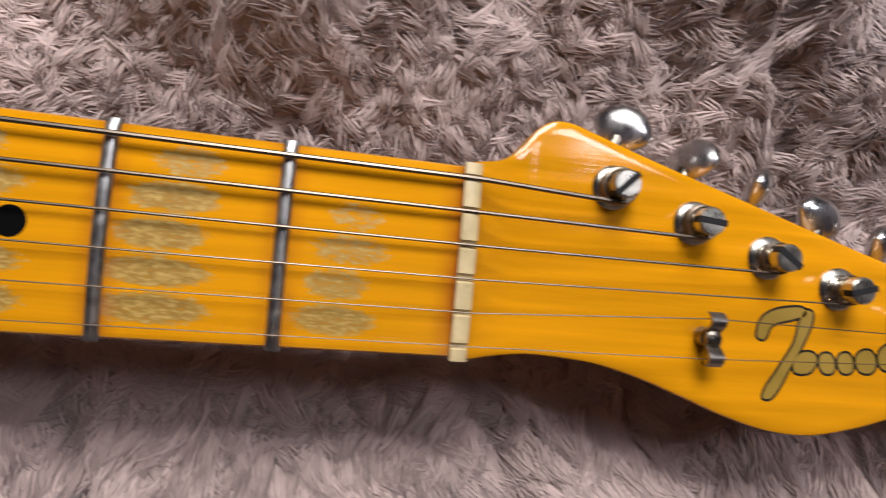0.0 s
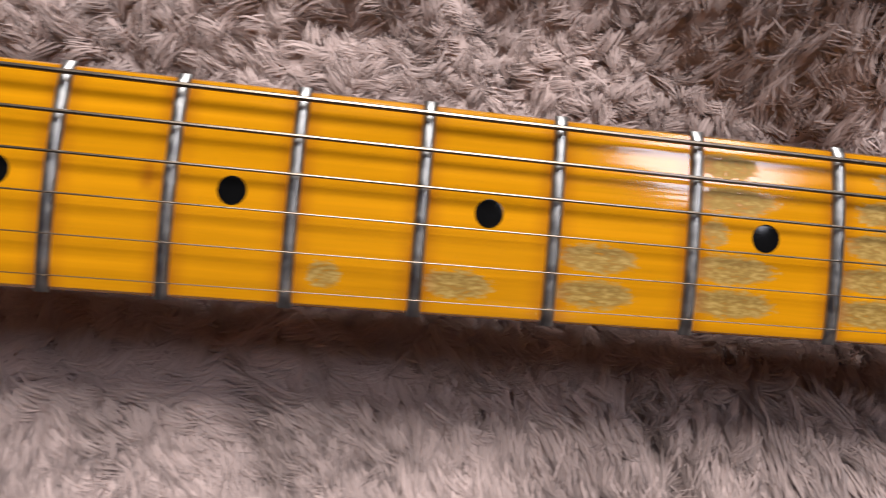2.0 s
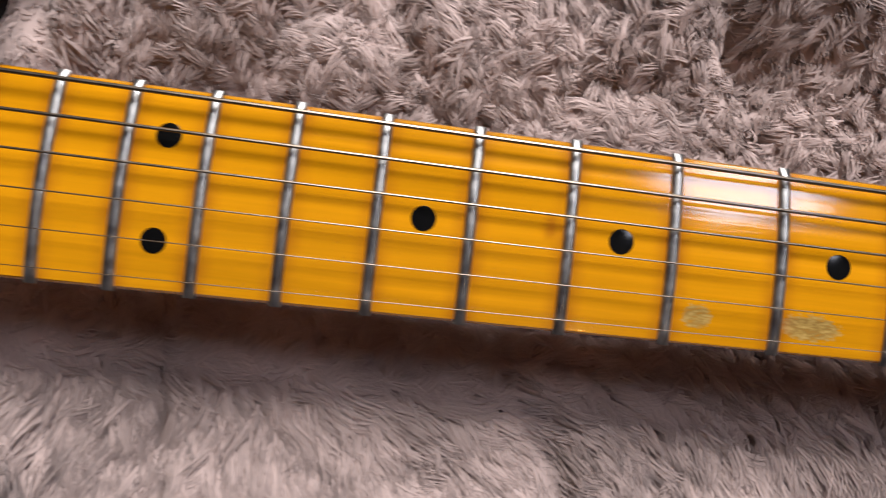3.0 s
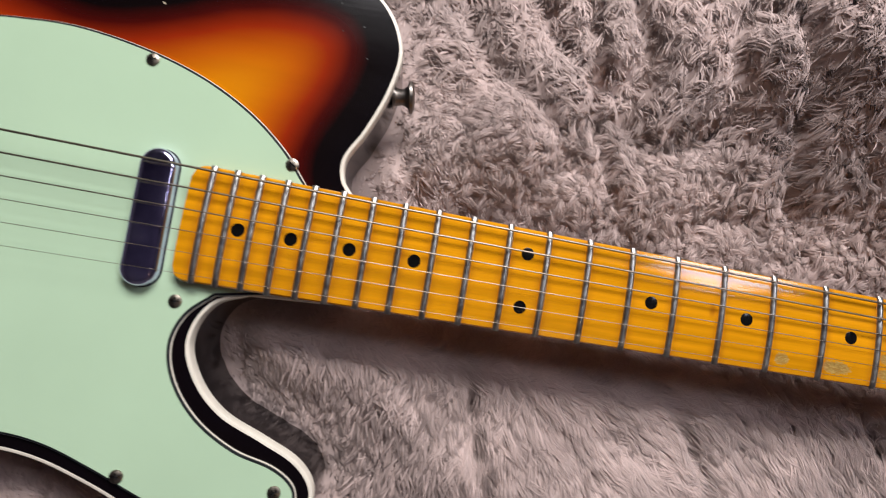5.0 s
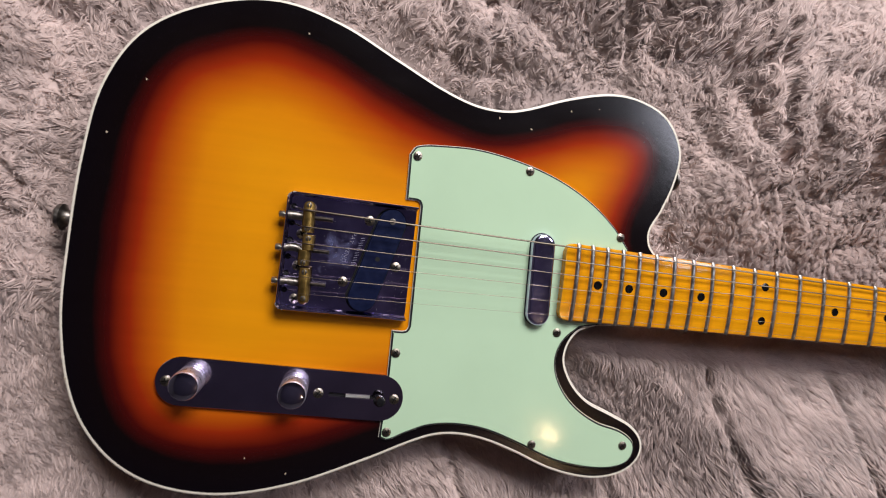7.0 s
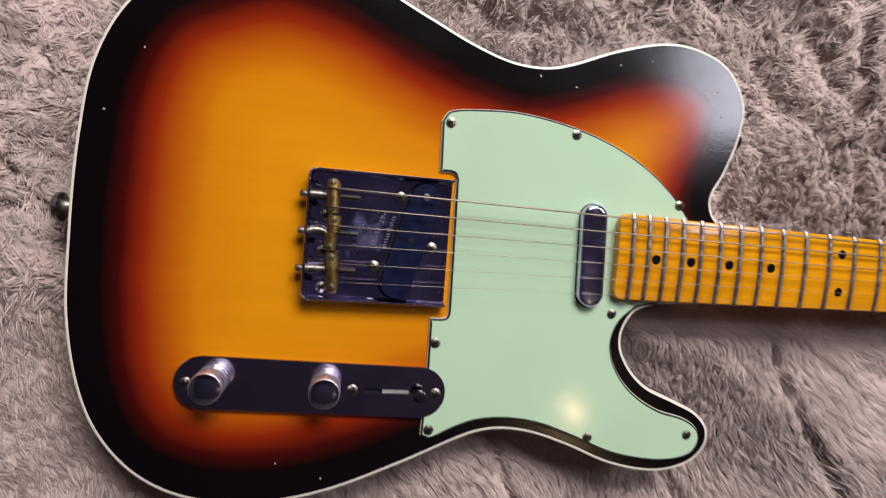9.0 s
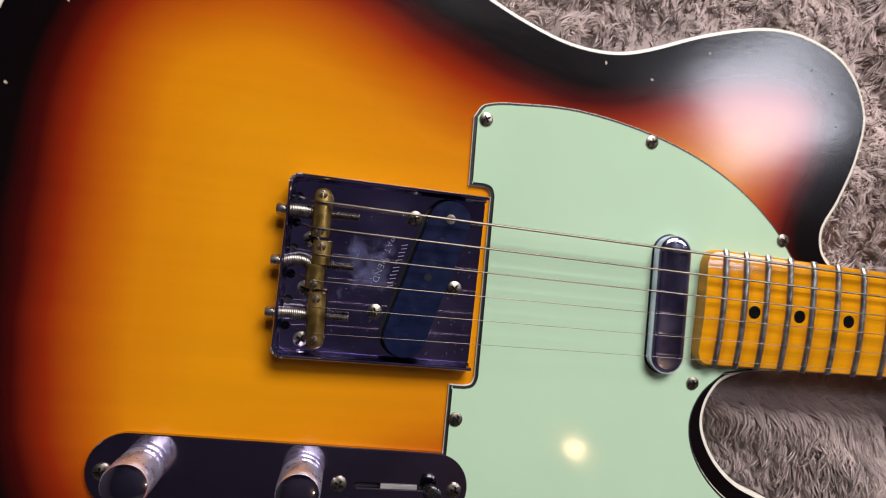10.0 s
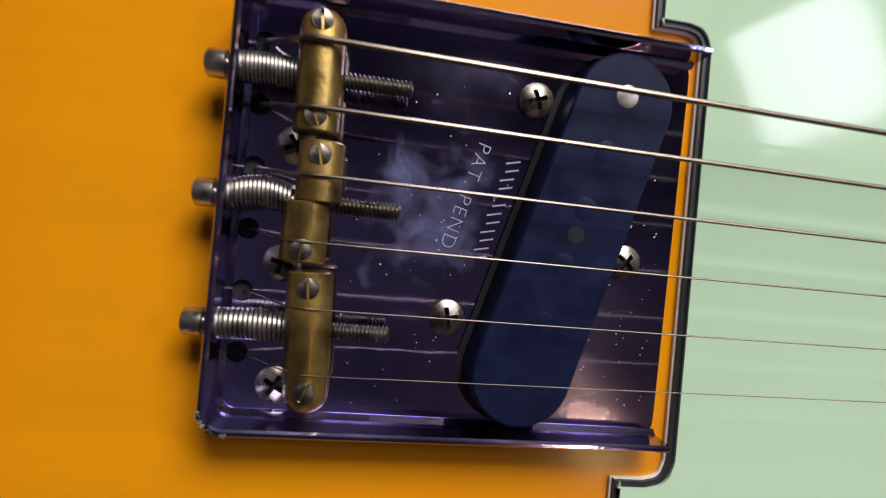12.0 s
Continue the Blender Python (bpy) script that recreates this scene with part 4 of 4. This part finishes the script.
def fur_height(x, y, g):
    """The blanket's backing: a shallow valley round the guitar, with folds and stitched grooves."""
    p = Vector((x * 3.2, y * 3.2, 0.3))
    far = min(1.0, g / 0.05)
    h = 0.001 + (0.46 if y < 0 else 0.44) * min(g, 0.12)
    h += far * (0.010 * noise.noise(p) + 0.0045 * noise.noise(p * 3.3)) + (0.3 + 0.7 * far) * 0.0035 * noise.noise(p * 10)
    crumple = (1 - abs(noise.noise(p * 6.5))) ** 5
    h -= far * 0.011 * crumple * (1.0 if y > 0 else 0.3)
    if y > 0:
        h += far * 0.008 * math.sin((x * 0.9 + y * 1.15) * 26 + 4.5 * noise.noise(p * 0.8))
    line = (x + 0.42 * y + 0.012 * noise.noise(p * 4)) % 0.118 - 0.059
    h -= 0.010 * math.exp(-(line / 0.0032) ** 2) * (0.35 + 0.65 * far)
    return max(h, -0.006)


for i in range(NX):
    for j in range(NY):
        x, y = X0 + (X1 - X0) * i / (NX - 1), Y0 + (Y1 - Y0) * j / (NY - 1)
        if -0.15 < x < 0.262 and abs(y) < 0.166 and in_body(x, y):
            bl[i, j] = x, y, -0.0006
            covered[i, j] = 1.0
        else:
            space[i, j] = gap(x, y)
            bl[i, j] = x, y, fur_height(x, y, space[i, j])
idx = np.arange(NX * NY).reshape(NX, NY)
quads = np.stack([idx[:-1, :-1], idx[1:, :-1], idx[1:, 1:], idx[:-1, 1:]], -1).reshape(-1, 4)


def fur_material():
    m = mat("taupe_fur", (0.54, 0.415, 0.375), rough=0.75, vary=0.2, scale=24, spec=0.3)
    nt = m.node_tree
    b = nt.nodes["Principled BSDF"]
    src = b.inputs["Base Color"].links[0].from_socket
    geo = nt.nodes.new("ShaderNodeNewGeometry")
    r = nt.nodes.new("ShaderNodeMapRange")
    r.inputs["To Min"].default_value, r.inputs["To Max"].default_value = 0.88, 1.1
    nt.links.new(geo.outputs["Random Per Island"], r.inputs["Value"])
    s = nt.nodes.new("ShaderNodeVectorMath")
    s.operation = "SCALE"
    nt.links.new(src, s.inputs[0])
    nt.links.new(r.outputs["Result"], s.inputs["Scale"])
    nt.links.new(s.outputs["Vector"], b.inputs["Base Color"])
    b.inputs["Sheen Weight"].default_value = 0.25
    return m


FUR = fur_material()
me = bpy.data.meshes.new("fur_blanket")
me.from_pydata(bl.reshape(-1, 3).tolist(), [], quads.tolist())
me.materials.append(FUR)
smooth(me, 180)
blanket = tagged(new("fur_blanket", me), "taupe plush fur blanket with soft folds", "blanket")

rise_x, rise_y = np.gradient(bl[:, :, 2], (X1 - X0) / (NX - 1), (Y1 - Y0) / (NY - 1))
rise_x, rise_y = np.clip(rise_x, -0.8, 0.8), np.clip(rise_y, -0.8, 0.8)

# pile: locks of bent tapering hairs, as one mesh
rng = np.random.default_rng(5)


def sample(grid, x, y):
    u, v = (x - X0) / (X1 - X0) * (NX - 1), (y - Y0) / (Y1 - Y0) * (NY - 1)
    i, j = np.clip(u.astype(int), 0, NX - 2), np.clip(v.astype(int), 0, NY - 2)
    fu, fv = u - i, v - j
    return (grid[i, j] * (1 - fu) * (1 - fv) + grid[i + 1, j] * fu * (1 - fv) + grid[i, j + 1] * (1 - fu) * fv + grid[i + 1, j + 1] * fu * fv)


def pile(step, hairs, width, x0, x1, y0, y1, name, hole=None):
    gx, gy = np.meshgrid(np.arange(x0, x1, step), np.arange(y0, y1, step))
    lx = gx.ravel() + rng.uniform(-0.6, 0.6, gx.size) * step
    ly = gy.ravel() + rng.uniform(-0.6, 0.6, gx.size) * step
    keep = (sample(covered, lx, ly) < 0.3) & ((sample(space, lx, ly) > 0.0025) | (lx > 0.27))
    if hole:
        keep &= ~((lx > hole[0]) & (lx < hole[1]) & (ly > hole[2]) & (ly < hole[3]))
    lx, ly = lx[keep], ly[keep]
    n = len(lx)
    # lean of each lock follows a slow swirl
    ang = 2.2 * np.sin(lx * 9 + 2 * np.sin(ly * 11)) + 1.6 * np.sin(ly * 14 + lx * 5) - 1.2 + 0.9 * np.sin(lx * 430 + 2.2 * np.sin(ly * 370)) * np.sin(ly * 410 + 2.0 * np.sin(lx * 350)) + rng.normal(0, 0.45, n)
    flat = np.clip((-ly - 0.03) / 0.03, 0, 1)
    ang = ang * (1 - flat) + (-1.2 + 0.45 * np.sin(lx * 23 + 2 * np.sin(ly * 19)) + rng.normal(0, 0.22, n)) * flat
    lean = rng.uniform(0.7, 1.45, n) * (1 - flat) + rng.uniform(1.0, 1.6, n) * flat
    length = (rng.uniform(0.0036, 0.0078, n) + 0.0045 * flat) * (0.75 + 0.5 * (np.sin(lx * 61 + 3 * np.sin(ly * 37)) * np.sin(ly * 53 + 2 * np.sin(lx * 29)) * 0.5 + 0.5)) * (1 - 0.25 * flat)
    length *= np.where(lx > 0.27, 1.0, np.clip(sample(space, lx, ly) / 0.03, 0.45, 1.0))
    L = np.repeat(np.arange(n), hairs)
    hx = lx[L] + rng.normal(0, 0.5 * step, len(L))
    hy = ly[L] + rng.normal(0, 0.5 * step, len(L))
    slope_x, slope_y = sample(rise_x, hx, hy), sample(rise_y, hx, hy)
    a = ang[L] + rng.normal(0, 0.1, len(L))
    ln = length[L] * rng.uniform(0.75, 1.15, len(L))
    curl = (rng.normal(0, 1.2, n) * (1 - 0.75 * flat))[L]
    P = []
    for s in (0.0, 0.4, 0.75, 1.0):
        b = s * s
        aa = a + curl * s
        px = hx * (1 - 0.6 * b) + (lx[L] + (hx - lx[L]) * 0.25) * 0.6 * b + np.cos(aa) * lean[L] * ln * b * 0.95
        py = hy * (1 - 0.6 * b) + (ly[L] + (hy - ly[L]) * 0.35) * 0.6 * b + np.sin(aa) * lean[L] * ln * b * 0.95
        pz = sample(bl[:, :, 2], px, py) - 0.001 + ln * (s - 0.42 * b * np.minimum(lean[L], 1.1))
        P.append((px, py, pz))
    w = width
    wx, wy = -np.sin(a) * w, np.cos(a) * w
    m = len(L)
    V = np.empty((m, 7, 3))
    for q, (px, py, pz) in enumerate(P[:3]):
        t = (1.0, 0.95, 0.7)[q]
        V[:, 2 * q] = np.stack([px - wx * t, py - wy * t, pz], -1)
        V[:, 2 * q + 1] = np.stack([px + wx * t, py + wy * t, pz], -1)
    V[:, 6] = np.stack(P[3], -1)
    base = (np.arange(m) * 7)[:, None]
    tris = np.concatenate([base + np.array(t) for t in ((0, 3, 1), (0, 2, 3), (2, 5, 3), (2, 4, 5), (4, 6, 5))], 0)
    # every face looks up
    flat_v = V.reshape(-1, 3)
    p0, p1, p2 = (flat_v[tris[:, k]] for k in range(3))
    down = ((p1 - p0)[:, 0] * (p2 - p0)[:, 1] - (p1 - p0)[:, 1] * (p2 - p0)[:, 0]) < 0
    tris[down] = tris[down][:, ::-1]
    me = bpy.data.meshes.new(name)
    me.vertices.add(m * 7)
    me.vertices.foreach_set("co", V.reshape(-1))
    me.loops.add(len(tris) * 3)
    me.loops.foreach_set("vertex_index", tris.reshape(-1).astype(np.int32))
    me.polygons.add(len(tris))
    me.polygons.foreach_set("loop_start", np.arange(0, len(tris) * 3, 3, dtype=np.int32))
    me.update(calc_edges=True)
    me.shade_smooth()
    # each lock is shaded as one soft rounded tuft
    N = np.empty((m, 7, 3))
    for q in range(7):
        N[:, q, 0] = -0.6 * slope_x + 0.3 * np.cos(ang[L]) + 0.5 * (hx - lx[L]) / step
        N[:, q, 1] = -0.6 * slope_y + 0.3 * np.sin(ang[L]) + 0.5 * (hy - ly[L]) / step
    N[:, :, 2] = 1.0
    N /= np.linalg.norm(N, axis=2, keepdims=True)
    me.attributes.new("custom_normal", "FLOAT_VECTOR", "POINT").data.foreach_set("vector", N.astype(np.float32).reshape(-1))
    me.materials.append(FUR)
    o = new(name, me)
    o.parent = blanket
    return tagged(o, label="soft matted taupe pile", kind="stuff")


NEAR = (0.3, 0.8, -0.1, 0.1)
pile(0.0031, 21, 0.00032, *NEAR, "nap")
pile(0.0034, 7, 0.00050, -0.27, 0.84, -0.28, 0.3, "nap", NEAR)
